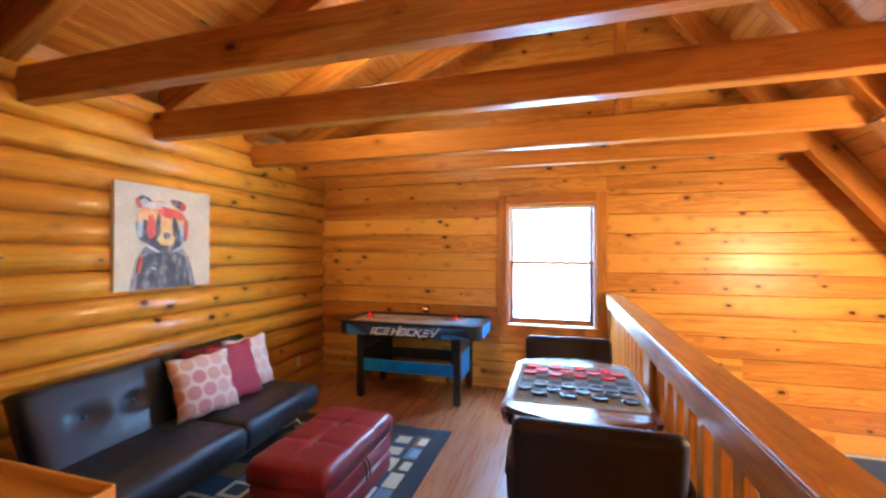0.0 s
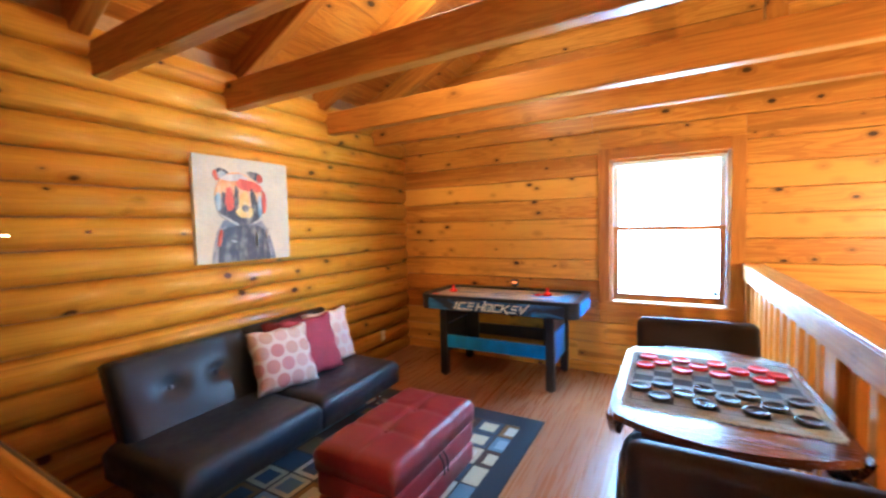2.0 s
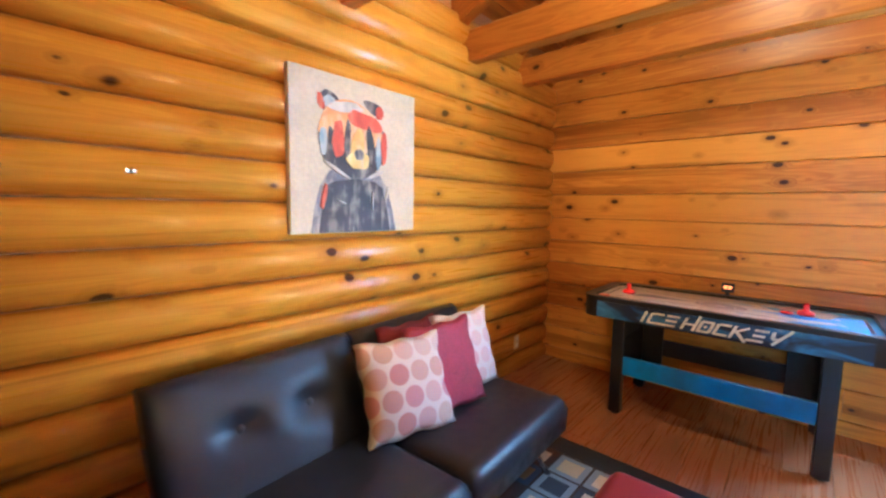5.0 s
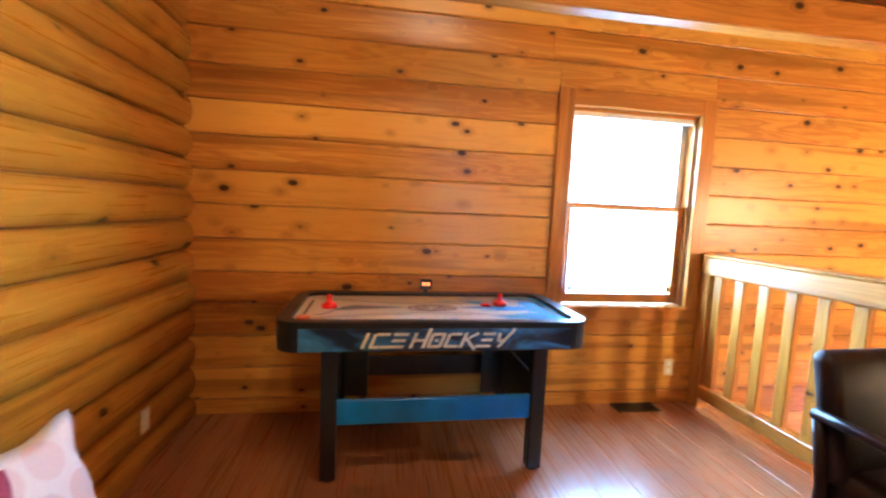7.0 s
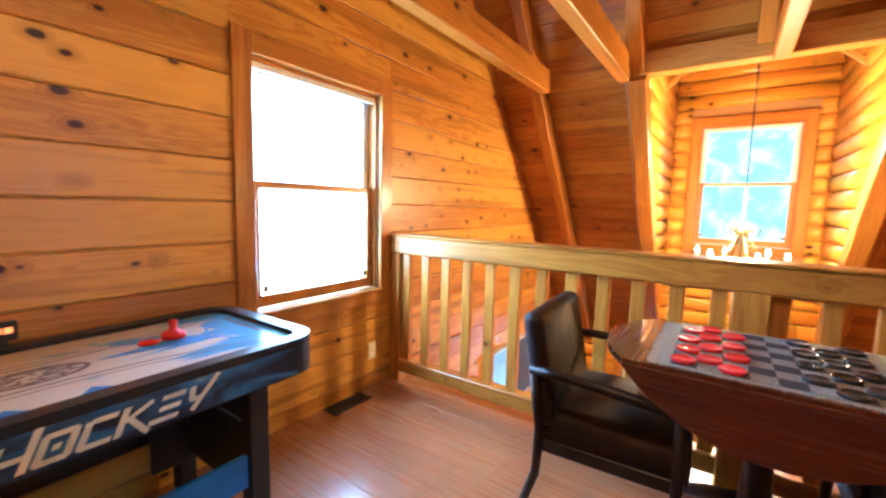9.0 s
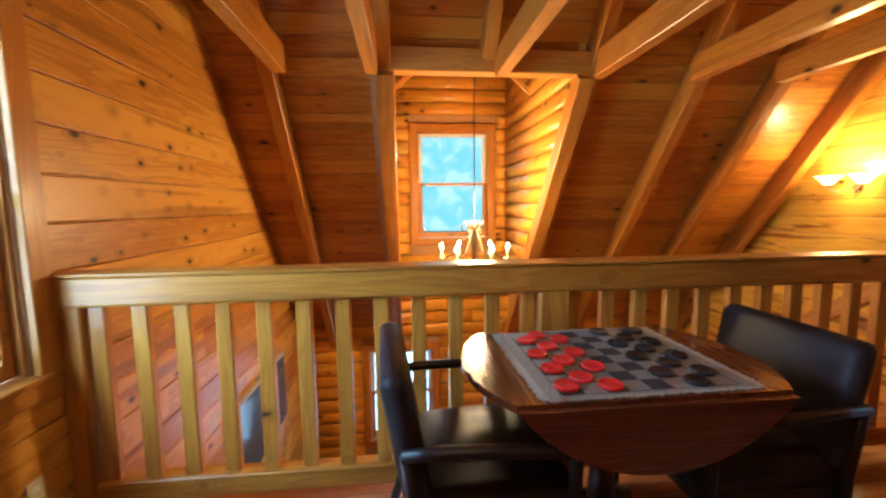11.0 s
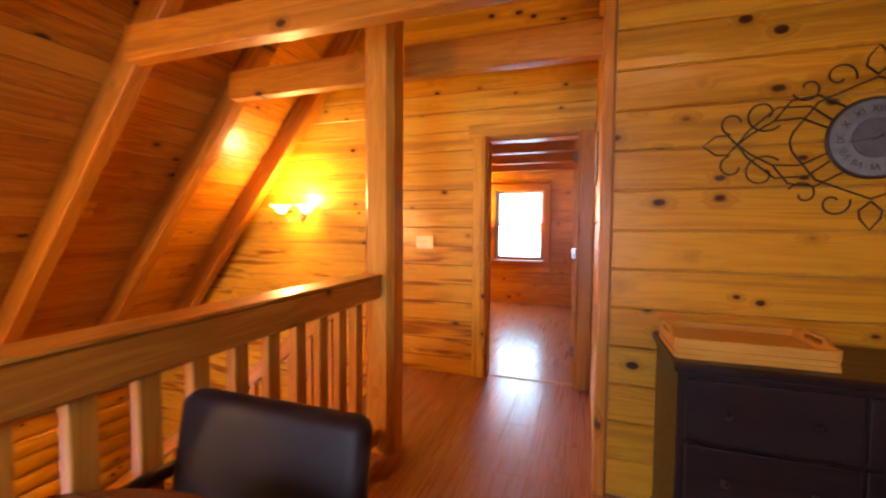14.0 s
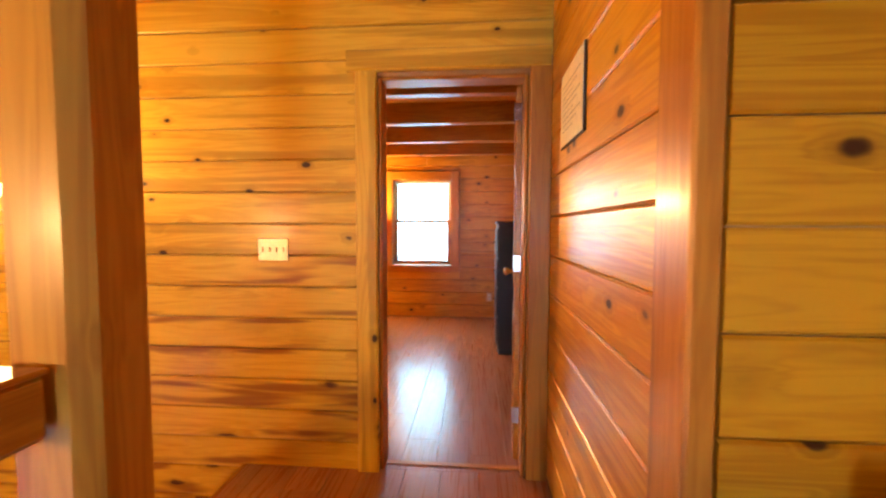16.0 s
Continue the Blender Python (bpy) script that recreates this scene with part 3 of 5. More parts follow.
timber("collar_tie", (3.40, D0, 2.735), (3.40, D1, 2.735), 0.04, 0.09, RAIL, frame_top)

# floors: laminate planks on a slab
def plank_floor(name, x0, x1, y0, y1, label, seed):
    base = structure(link(name, box(x0, x1, y0, y1, -0.28, -0.013), PLASTER), label, "floor")
    rng = random.Random(seed)
    x = x0
    while x < x1 - 0.01:
        xn = min(x + 0.193, x1)
        y = y0 - rng.uniform(0, 1.1)
        while y < y1:
            a, b = max(y, y0), min(y + 1.22, y1)
            if b - a > 0.02:
                h = (xn - x) / 2 - 0.0006
                bm = prism([(-h, -0.013), (h, -0.013), (h, -0.0012), (h - 0.0012, 0), (-h + 0.0012, 0), (-h, -0.0012)], (a - b) / 2 + 0.0006, (b - a) / 2 - 0.0006)
                part("plank", bm, PLANK, base, m=Matrix.Translation(((x + xn) / 2, (a + b) / 2, 0)) @ Matrix.Rotation(math.pi / 2, 4, "Z"))
            y += 1.22
        x = xn


plank_floor("floor", WEST, 0.82, STUB, NORTH, "reddish-brown glossy laminate plank floor of the loft", 3)
plank_floor("floor_hall", HALL - 0.02, 1.14, SOUTH_Y, STUB, "reddish-brown glossy laminate plank floor of the hall", 4)
plank_floor("floor_bedroom", -2.4, 2.3, FAR, SOUTH_Y, "reddish-brown glossy laminate plank floor of the bedroom", 5)
structure(link("floor_lower", box(0.7, EAST + 0.2, SOUTH_Y - 0.2, NORTH + 0.2, LOW - 0.1, LOW), PLANK), "wooden floor of the room below", "floor")
ground = structure(link("ground", box(-1500, 1500, -1500, 1500, LOW - 0.8, LOW - 0.5), plain("meadow", (0.10, 0.13, 0.05), 0.9, scale=2.0)), "grassy ground around the cabin", "ground")
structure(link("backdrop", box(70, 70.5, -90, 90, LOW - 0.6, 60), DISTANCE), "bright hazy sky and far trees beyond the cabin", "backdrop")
for y0, y1, x in ((STUB, NORTH, 0.825), (SOUTH_Y, STUB - 0.1, 1.15)):
    timber("floor_edge", (x, y0, -0.13), (x, y1, -0.13), 0.02, 0.26, RAIL, bpy.data.objects["floor"])


# ---- windows ----
def sash_window(name, axis, plane, facing, o, casing, label):
    """A double-hung window in opening o = (u0, u1, z0, z1), seen from the side that facing points to."""
    u0, u1, z0, z1 = o
    mid = (z0 + z1) / 2 + 0.02
    # local frame: x across, y out of the wall into the room, z up
    if axis == "y":
        m = Matrix.Translation(((u0 + u1) / 2, plane, 0)) @ (Matrix.Identity(4) if facing > 0 else Matrix.Rotation(math.pi, 4, "Z"))
    else:
        m = Matrix.Translation((plane, (u0 + u1) / 2, 0)) @ Matrix.Rotation(-math.pi / 2 * facing, 4, "Z")
    w = (u1 - u0) / 2
    win = structure(new(name), label, "window")
    win.matrix_world = m
    c, t = casing, 0.030
    def up_piece(nm, x, za, zb, wd, dp, y, mat):
        timber(nm, (x, y, za), (x, y, zb), dp, wd, mat, win, up=(1, 0, 0), c=0.004)
    def across(nm, xa, xb, z, ht, dp, y, mat):
        timber(nm, (xa, y, z), (xb, y, z), dp, ht, mat, win, c=0.004)
    up_piece("casing", -w - c / 2, z0 - 0.02, z1 + c, c, t, 0.018 + t / 2 - 0.012, TRIM)
    up_piece("casing", w + c / 2, z0 - 0.02, z1 + c, c, t, 0.018 + t / 2 - 0.012, TRIM)
    across("casing", -w, w, z1 + c / 2, c, t, 0.018 + t / 2 - 0.012, TRIM)
    across("casing", -w - c, w + c, z0 - 0.055, 0.07, t, 0.018 + t / 2 - 0.012, TRIM)
    across("window_sill", -w - c * 0.4, w + c * 0.4, z0 - 0.008, 0.024, 0.10, 0.0, TRIM)
    # jamb liners
    for x in (-w + 0.008, w - 0.008):
        up_piece("jamb", x, z0 + 0.004, z1 - 0.02, 0.016, 0.13, -0.072, TRIM)
    across("jamb", -w + 0.016, w - 0.016, z1 - 0.010, 0.02, 0.13, -0.072, TRIM)
    # sashes
    for nm, za, zb, y, mat in (("lower_sash", z0 + 0.012, mid + 0.02, -0.05, TRIM), ("upper_sash", mid - 0.02, z1 - 0.022, -0.09, VINYL)):
        f, g = 0.045, 0.03
        rows = [(-w + 0.018, -w + 0.018 + f, y - g / 2, y + g / 2, za, zb), (w - 0.018 - f, w - 0.018, y - g / 2, y + g / 2, za, zb),
                (-w + 0.018 + f, w - 0.018 - f, y - g / 2, y + g / 2, za, za + (0.06 if nm == "lower_sash" else 0.03)), (-w + 0.018 + f, w - 0.018 - f, y - g / 2, y + g / 2, zb - 0.032, zb)]
        s = part(nm, boxes(rows, 0.003), mat, win)
        p = part("pane", box(-w + 0.06, w - 0.06, y - 0.003, y + 0.003, za + 0.02, zb - 0.02), GLASS, s)
        p.visible_shadow = False
    across("blind_headrail", -w + 0.02, w - 0.02, z1 - 0.035, 0.035, 0.03, -0.028, VINYL)
    for x in (-w + 0.085, w - 0.085):
        part("sash_catch", box(x - 0.018, x + 0.018, -0.036, -0.028, z0 + 0.09, z0 + 0.125, 0.003), CHROME, win)
    return win


sash_window("window_1", "y", NORTH - 0.0, -1, WIN_N, 0.10, "double-hung sash window in a stained pine casing")
sash_window("window_2", "x", EAST - 0.03, -1, WIN_E, 0.10, "tall double-hung dormer window in an orange pine casing")
sash_window("window_3", "y", FAR, 1, WIN_FAR, 0.11, "double-hung bedroom window in a pine casing")
sash_window("window_4", "x", EAST - 0.02, -1, WIN_LOW, 0.09, "double-hung window in the room below")

# ---- door to the bedroom ----
door_frame = structure(new("door_frame"), "pale pine door casing with an overhanging head board", "door frame")
timber("casing", (DOOR[1] + 0.055, SOUTH_Y + 0.025, 0), (DOOR[1] + 0.055, SOUTH_Y + 0.025, 2.07), 0.034, 0.11, SOUTH, door_frame, up=(1, 0, 0))
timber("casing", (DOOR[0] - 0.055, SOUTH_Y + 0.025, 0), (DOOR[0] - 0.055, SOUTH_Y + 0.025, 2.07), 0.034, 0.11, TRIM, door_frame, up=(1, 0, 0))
timber("head_casing", (DOOR[0] - 0.10, SOUTH_Y + 0.028, 2.12), (DOOR[1] + 0.15, SOUTH_Y + 0.028, 2.12), 0.045, 0.10, SOUTH, door_frame)
for x in (DOOR[0] + 0.01, DOOR[1] - 0.01):
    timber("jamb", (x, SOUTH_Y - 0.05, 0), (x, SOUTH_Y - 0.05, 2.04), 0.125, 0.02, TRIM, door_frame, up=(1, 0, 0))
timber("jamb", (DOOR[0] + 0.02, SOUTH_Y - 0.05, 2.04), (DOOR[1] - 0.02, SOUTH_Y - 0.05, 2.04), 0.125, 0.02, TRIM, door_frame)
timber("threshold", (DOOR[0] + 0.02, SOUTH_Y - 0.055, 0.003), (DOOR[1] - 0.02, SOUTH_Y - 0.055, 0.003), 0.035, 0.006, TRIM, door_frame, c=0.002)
door = structure(new("door_1"), "six-panel pine door standing open into the bedroom", "door")
door.matrix_world = pose(DOOR[0] + 0.03, SOUTH_Y - 0.12, 0, 0, 0, -95)
part("leaf", boxes([(0, 0.74, -0.018, 0.018, 0.012, 2.03)], 0.003), TRIM, door)
for z0, z1 in ((0.16, 0.78), (0.95, 1.52), (1.62, 1.92)):
    for x0, x1 in ((0.10, 0.34), (0.40, 0.64)):
        part("panel", box(x0, x1, -0.024, 0.024, z0, z1, 0.008), TRIM, door)
part("knob", lathe([(0.012, 0), (0.012, 0.03), (0.028, 0.045), (0.030, 0.06), (0.018, 0.072), (0.0, 0.074)], 16), CHROME, door, "polished metal door knob", pose(0.68, 0.018, 0.98, -90, 0, 0), True)
for z in (0.22, 1.05, 1.85):
    part("hinge", box(-0.012, 0.004, -0.02, 0.03, z, z + 0.09, 0.002), CHROME, door)

# ---- balustrade along the loft edge ----
balustrade = thing("balustrade", pose(0.725, 0, 0), "waist-high pine balustrade with square balusters along the loft edge", "railing")
timber("top_rail", (0, 0.78, 0.965), (0, 4.74, 0.965), 0.115, 0.125, RAIL, balustrade, "thick pine top rail with knots", c=0.012)
timber("cap_line", (0.0, 0.78, 1.032), (0.0, 4.74, 1.032), 0.135, 0.012, RAIL, balustrade, c=0.003)
timber("bottom_rail", (0, 0.78, 0.115), (0, 4.74, 0.115), 0.085, 0.09, RAIL, balustrade)
for y0, count, step in ((4.63, 12, 0.1609), (2.65, 12, 0.1555)):
    for i in range(count):
        timber("baluster", (0, y0 - i * step, 0.155), (0, y0 - i * step, 0.91), 0.062, 0.040, RAIL, balustrade, up=(1, 0, 0), c=0.004)
timber("middle_post", (0, 2.75, 0.0), (0, 2.75, 0.91), 0.105, 0.135, RAIL, balustrade, up=(0, 1, 0))
timber("end_post", (0, 4.715, 0.0), (0, 4.715, 1.03), 0.09, 0.09, TRIM, balustrade, up=(1, 0, 0))
post = thing("support_post", pose(0.702, 0.665, 0), "tall squared pine post carrying a tie beam at the hall", "post")
timber("shaft", (0, 0, 0), (0, 0, 3.9), 0.182, 0.182, RAIL, post, up=(1, 0, 0), c=0.034)

# ---- stairs down to the room below ----
stairs = structure(new("stairs"), "wooden stairs going down along the south wall", "stairs")
for i in range(13):
    x, z = 1.16 + i * 0.245, -0.193 * (i + 1)
    part("tread", box(x - 0.02, x + 0.27, SOUTH_Y + 0.02, 0.50, z - 0.035, z, 0.006), PLANK, stairs)
    part("riser", box(x - 0.02, x, SOUTH_Y + 0.02, 0.50, z, z + 0.158), RAIL, stairs)
stair_rail = thing("stair_rail", pose(0, 0.53, 0), "sloping pine handrail with square balusters beside the stairs", "railing")
timber("handrail", (0.84, 0, 1.0), (4.3, 0, -1.73), 0.06, 0.10, RAIL, stair_rail)
timber("stringer", (1.0, 0, -0.20), (4.3, 0, -2.70 + 0.0), 0.045, 0.24, RAIL, stair_rail)
for i in range(20):
    x = 1.0 + i * 0.16
    timber("baluster", (x, 0, 1.0 - 0.789 * (x - 0.84) - 1.02), (x, 0, 1.0 - 0.789 * (x - 0.84) - 0.06), 0.04, 0.04, RAIL, stair_rail, up=(1, 0, 0), c=0.004)

# ---- lamps of the place ----
GLOBE = (-1.06, 3.06, 2.92)
lamp("globe_light", "POINT", 40, WARM, pose(*GLOBE), 0.10)
lamp("sconce_bulb", "POINT", 75, (1.0, 0.64, 0.24), pose(2.27, SOUTH_Y + 0.20, 1.60), 0.08)
lamp("bedroom_sconce_bulb", "POINT", 300, (1.0, 0.66, 0.28), pose(1.66, FAR + 0.20, 1.62), 0.08)
lamp("chandelier_glow", "POINT", 255, (1.0, 0.66, 0.30), pose(2.64, 2.76, 1.30), 0.12)

BULB = glow("lit_bulb", (1.0, 0.80, 0.42), 70.0)
SHADE_LIT = glow("lit_shade", (1.0, 0.80, 0.42), 7.0)
BRONZE = plain("aged_bronze", (0.30, 0.20, 0.10), 0.4, 0.7)
WAX = plain("candle_sleeve", (0.78, 0.62, 0.32), 0.5)
FRONT_W = Matrix.Rotation(math.pi / 2, 4, "Z")  # fronts turned towards +x


def at(x, y, z, turn=0.0):
    return pose(x, y, z, 0, 0, turn)


# black fixture on a stem under the ridge
pendant = thing("pendant_fixture", at(1.0, 2.05, 2.29), "black metal fixture hanging on a stem under the ridge", "fixture")
part("body", lathe([(0.0, 0.0), (0.03, 0.003), (0.058, 0.025), (0.060, 0.11), (0.03, 0.15), (0.0, 0.155)], 20), JET, pendant, smooth=True)
part("stem", tube([(0, 0, 0.11), (0, 0, 1.42)], 0.009), JET, pendant, smooth=True)
# lit globe hanging between the tie beams
globe = thing("globe_lamp", at(*GLOBE), "lit white glass globe lamp hanging from the sloping ceiling", "lamp")
roof_z = under_roof(GLOBE[0]) + up_w - GLOBE[2]
shell = part("globe", lathe([(0.0, -0.10)] + [(0.10 * math.cos(radians(a)), 0.10 * math.sin(radians(a))) for a in range(-75, 76, 15)] + [(0.0, 0.10)], 24), glow("lit_globe", (1.0, 0.86, 0.58), 9.0), globe, "glowing white glass globe", smooth=True)
shell.visible_shadow = False
part("collar", lathe([(0.0, 0.090), (0.04, 0.091), (0.045, 0.105), (0.034, 0.125), (0.0, 0.128)], 16), BRONZE, globe, smooth=True)
part("stem", tube([(0, 0, 0.11), (0, 0, roof_z)], 0.007), BRONZE, globe, smooth=True)
part("canopy", lathe([(0.0, roof_z - 0.035), (0.05, roof_z - 0.03), (0.06, roof_z - 0.005), (0.0, roof_z)], 18), BRONZE, globe, smooth=True)

# wall sconces by the stairs and in the bedroom
def wall_sconce(m, label):
    sc = thing("wall_sconce", m, label, "lamp", "wall sconces")
    part("backplate", lathe([(0.0, 0.0), (0.045, 0.0), (0.045, 0.012), (0.03, 0.025), (0.0, 0.03)], 18), BRONZE, sc, m=pose(0, 0, 0, -90, 0, 0) @ Matrix.Diagonal((1, 1.7, 1, 1)), smooth=True)
    for s in (-1, 1):
        part("arm", tube([(s * 0.01, 0.02, -0.02), (s * 0.03, 0.08, -0.055), (s * 0.08, 0.12, -0.065), (s * 0.13, 0.14, -0.035), (s * 0.145, 0.14, 0.0)], 0.007), BRONZE, sc, smooth=True)
        part("scroll", tube([(s * (0.07 + (0.034 - 0.002 * i) * math.cos(i * 0.6)), 0.10, -0.085 + (0.034 - 0.002 * i) * math.sin(i * 0.6)) for i in range(12)], 0.004), BRONZE, sc, smooth=True)
        part("shade", lathe([(0.02, 0.0), (0.04, 0.012), (0.055, 0.035), (0.075, 0.060), (0.105, 0.078), (0.10, 0.080), (0.07, 0.064), (0.05, 0.039), (0.035, 0.018), (0.0, 0.012)], 24), SHADE_LIT, sc, "glowing amber glass shade", Matrix.Translation((s * 0.145, 0.14, 0.0)), True)
    return sc


wall_sconce(at(2.27, SOUTH_Y + 0.019, 1.43), "lit bronze wall sconce with two upturned glass bell shades")
wall_sconce(at(1.66, FAR + 0.019, 1.45), "lit bronze wall sconce beside the bedroom window")

# chandelier over the open room
chand = thing("chandelier", at(2.64, 2.76, 0.735), "lit candle-style chandelier of bent bronze arms", "lamp")
part("hub", lathe([(0.0, -0.08), (0.02, -0.06), (0.045, -0.02), (0.03, 0.03), (0.02, 0.12), (0.03, 0.2), (0.045, 0.34), (0.02, 0.40), (0.0, 0.41)], 18), BRONZE, chand, smooth=True)
part("cord", tube([(0, 0, 0.40), (0, 0, 2.28)], 0.006), CORD, chand)
for i in range(6):
    a = 2 * math.pi * i / 6 + 0.35
    c, s = math.cos(a), math.sin(a)
    part("arm", tube([(0.03 * c, 0.03 * s, 0.02), (0.12 * c, 0.12 * s, -0.06), (0.20 * c, 0.20 * s, -0.07), (0.28 * c, 0.28 * s, -0.01), (0.30 * c, 0.30 * s, 0.05)], 0.009), BRONZE, chand, smooth=True)
    part("hook", tube([(0.04 * c, 0.04 * s, 0.34), (0.09 * c, 0.09 * s, 0.40), (0.12 * c, 0.12 * s, 0.36), (0.10 * c, 0.10 * s, 0.32)], 0.007), BRONZE, chand, smooth=True)
    part("brace", tube([(0.02 * c, 0.02 * s, 0.36), (0.16 * c, 0.16 * s, 0.12), (0.30 * c, 0.30 * s, 0.05)], 0.006), BRONZE, chand, smooth=True)
    cup = part("candle_cup", lathe([(0.0, 0.05), (0.03, 0.055), (0.034, 0.07), (0.014, 0.072), (0.014, 0.15), (0.0, 0.15)], 14), WAX, chand, "pale candle sleeve in a bronze cup", Matrix.Translation((0.30 * c, 0.30 * s, 0)), True)
    part("bulb", lathe([(0.0, 0.15), (0.012, 0.160), (0.015, 0.175), (0.009, 0.198), (0.0, 0.212)], 12), BULB, cup, smooth=True)


# ---- painting on the log wall ----
def ellipse(cx, cz, rx, rz, n=28, wob=0.0, seed=0):
    rng = random.Random(seed)
    ph = [rng.uniform(0, 6.28) for _ in range(3)]
    return [(cx + rx * math.cos(t) * (1 + wob * math.sin(3 * t + ph[0]) + wob * 0.6 * math.sin(5 * t + ph[1])), cz + rz * math.sin(t) * (1 + wob * math.sin(4 * t + ph[2]))) for t in [2 * math.pi * i / n for i in range(n)]]


def paint(name, c, rough=0.55):
    return plain(name, c, rough, vary=0.3, scale=22.0, relief=0.15)


def wash(name, c, ground=(0.62, 0.56, 0.44), cover=0.5):
    """Thin paint brushed over a pale ground, which shows through in runs and patches."""
    m, nt, bsdf = shader(name)
    runs = noise_node(nt, coords(nt, (22.0, 22.0, 5.0)), 1.0, 4.0, 0.8)
    patch = noise_node(nt, coords(nt), 9.0, 4.0, 0.5)
    f = math_node(nt, "ADD", math_node(nt, "MULTIPLY", runs, 0.5), math_node(nt, "MULTIPLY", patch, 0.5))
    col = mix(nt, ramp(nt, f, cover - 0.02, cover + 0.16, 0.0, 0.85), c, ground)
    nt.links.new(mix(nt, ramp(nt, patch, 0.35, 0.6, 0.0, 0.4), col, tuple(min(1.0, v * 1.9) for v in c)), bsdf.inputs["Base Color"])
    bsdf.inputs["Roughness"].default_value = 0.6
    bump(nt, bsdf, runs, 0.15, 0.001)
    return m


INK, PRED, PORANGE, PBLUE, PGREY, PPALE = wash("paint_ink", (0.050, 0.050, 0.062)), wash("paint_red", (0.55, 0.085, 0.045), (0.66, 0.40, 0.24)), wash("paint_orange", (0.70, 0.32, 0.12), cover=0.46), wash("paint_blue", (0.20, 0.32, 0.42), cover=0.44), wash("paint_grey", (0.14, 0.15, 0.19), cover=0.47), paint("paint_pale", (0.62, 0.60, 0.54))
CANVAS = plain("primed_canvas", (0.66, 0.60, 0.46), 0.7, vary=0.10, scale=60.0, relief=0.15)
art = thing("painting", Matrix.Translation((-2.497, 2.707, 1.531)) @ FRONT_W, "unframed cream canvas painted with bold dark, red and orange shapes", "painting")
part("canvas", box(-0.366, 0.366, -0.030, 0.0, -0.36, 0.36, 0.004), CANVAS, art)
PYELLOW = wash("paint_yellow", (0.74, 0.46, 0.13), cover=0.46)


def brush(material, cx, cz, rx, rz, tilt=0.0, wob=0.08):
    """One patch of paint on the canvas, laid over those before it."""
    i = len(art.children)
    c, s = math.cos(radians(tilt)), math.sin(radians(tilt))
    pts = [(cx + (x * c - z * s), cz + (x * s + z * c)) for x, z in ellipse(0, 0, rx, rz, wob=wob, seed=i)]
    part("shape", outline(pts, -0.0308 - 0.0004 * i, -0.0302), material, art)


for dark, spread, top in ((PGREY, 1.0, -0.05), (INK, 0.84, -0.10)):
    i = len(art.children)
    part("shape", outline([(-0.02 + x * spread, z) for x, z in ((-0.25, -0.358), (-0.23, -0.24), (-0.20, -0.14), (-0.15, top - 0.02), (-0.02, top), (0.13, top - 0.01), (0.19, -0.14), (0.225, -0.25), (0.25, -0.358))], -0.0308 - 0.0004 * i, -0.0302), dark, art)
brush(INK, -0.178, 0.236, 0.055, 0.045, 20)
brush(PBLUE, -0.173, 0.235, 0.032, 0.026, 20)
brush(PRED, -0.214, 0.230, 0.016, 0.038, 15)
brush(INK, 0.085, 0.246, 0.062, 0.030, -20)
brush(PRED, 0.118, 0.232, 0.024, 0.034)
brush(INK, -0.035, 0.065, 0.197, 0.165, 0, 0.03)
brush(PORANGE, -0.050, 0.135, 0.178, 0.122, 0, 0.05)
brush(PPALE, -0.080, 0.225, 0.095, 0.025, 5)
brush(INK, -0.165, 0.040, 0.022, 0.085)
brush(PRED, -0.125, 0.075, 0.032, 0.088, 0, 0.10)
brush(PRED, 0.025, 0.175, 0.105, 0.040, -10, 0.12)
brush(PRED, 0.145, 0.060, 0.018, 0.085)
brush(PBLUE, -0.205, 0.055, 0.019, 0.065)
brush(PBLUE, 0.108, 0.030, 0.016, 0.080)
brush(INK, -0.076, 0.080, 0.017, 0.088, -4)
brush(INK, 0.060, 0.060, 0.022, 0.092, 8)
brush(PYELLOW, -0.014, 0.045, 0.038, 0.090)
brush(PYELLOW, -0.014, -0.015, 0.066, 0.042)
brush(INK, -0.012, 0.014, 0.028, 0.026)
brush(PPALE, -0.135, -0.068, 0.080, 0.009, -28)
brush(PPALE, 0.092, -0.075, 0.052, 0.009, 22)
brush(PPALE, 0.165, -0.160, 0.005, 0.030, -12)
brush(PRED, -0.205, -0.190, 0.011, 0.060, -12)
brush(PPALE, 0.070, -0.205, 0.003, 0.045)
brush(PPALE, -0.110, -0.215, 0.024, 0.004, -20)

# ---- sofa ----
sofa = thing("sofa", Matrix.Translation((-2.0, 2.52, 0)) @ Matrix.Rotation(radians(2.5), 4, "Z") @ FRONT_W, "armless black leather futon sofa with tufted back and metal legs", "sofa")
for s in (-1, 1):
    m = Matrix.Translation((s * 0.412, -0.075, 0.20))
    part("seat", heightfield(0.815, 0.64, tufted(0.175, [(-0.33, 0.1), (0.33, 0.1)], [("v", -0.72)], 0.010, 0.3, 0.05, 0.010), 30, 24), LEATHER, sofa, m=m, smooth=True)
    back = Matrix.Translation((s * 0.385, 0.205, 0.30)) @ Matrix.Rotation(radians(68), 4, "X")
    part("backrest", heightfield(0.762, 0.50, tufted(0.12, [(-0.34, 0.12), (0.34, 0.12)], [], 0.036, 0.20, 0.05, 0.02), 36, 30), LEATHER, sofa, m=back @ Matrix.Translation((0, 0.20, 0)), smooth=True)
    for u in (-0.34, 0.34):
        part("button", lathe([(0.0, 0.0), (0.016, 0.0), (0.014, 0.006), (0.0, 0.009)], 12), LEATHER, sofa, m=back @ Matrix.Translation((u * 0.381, 0.20 + 0.12 * 0.25, 0.100)), smooth=True)
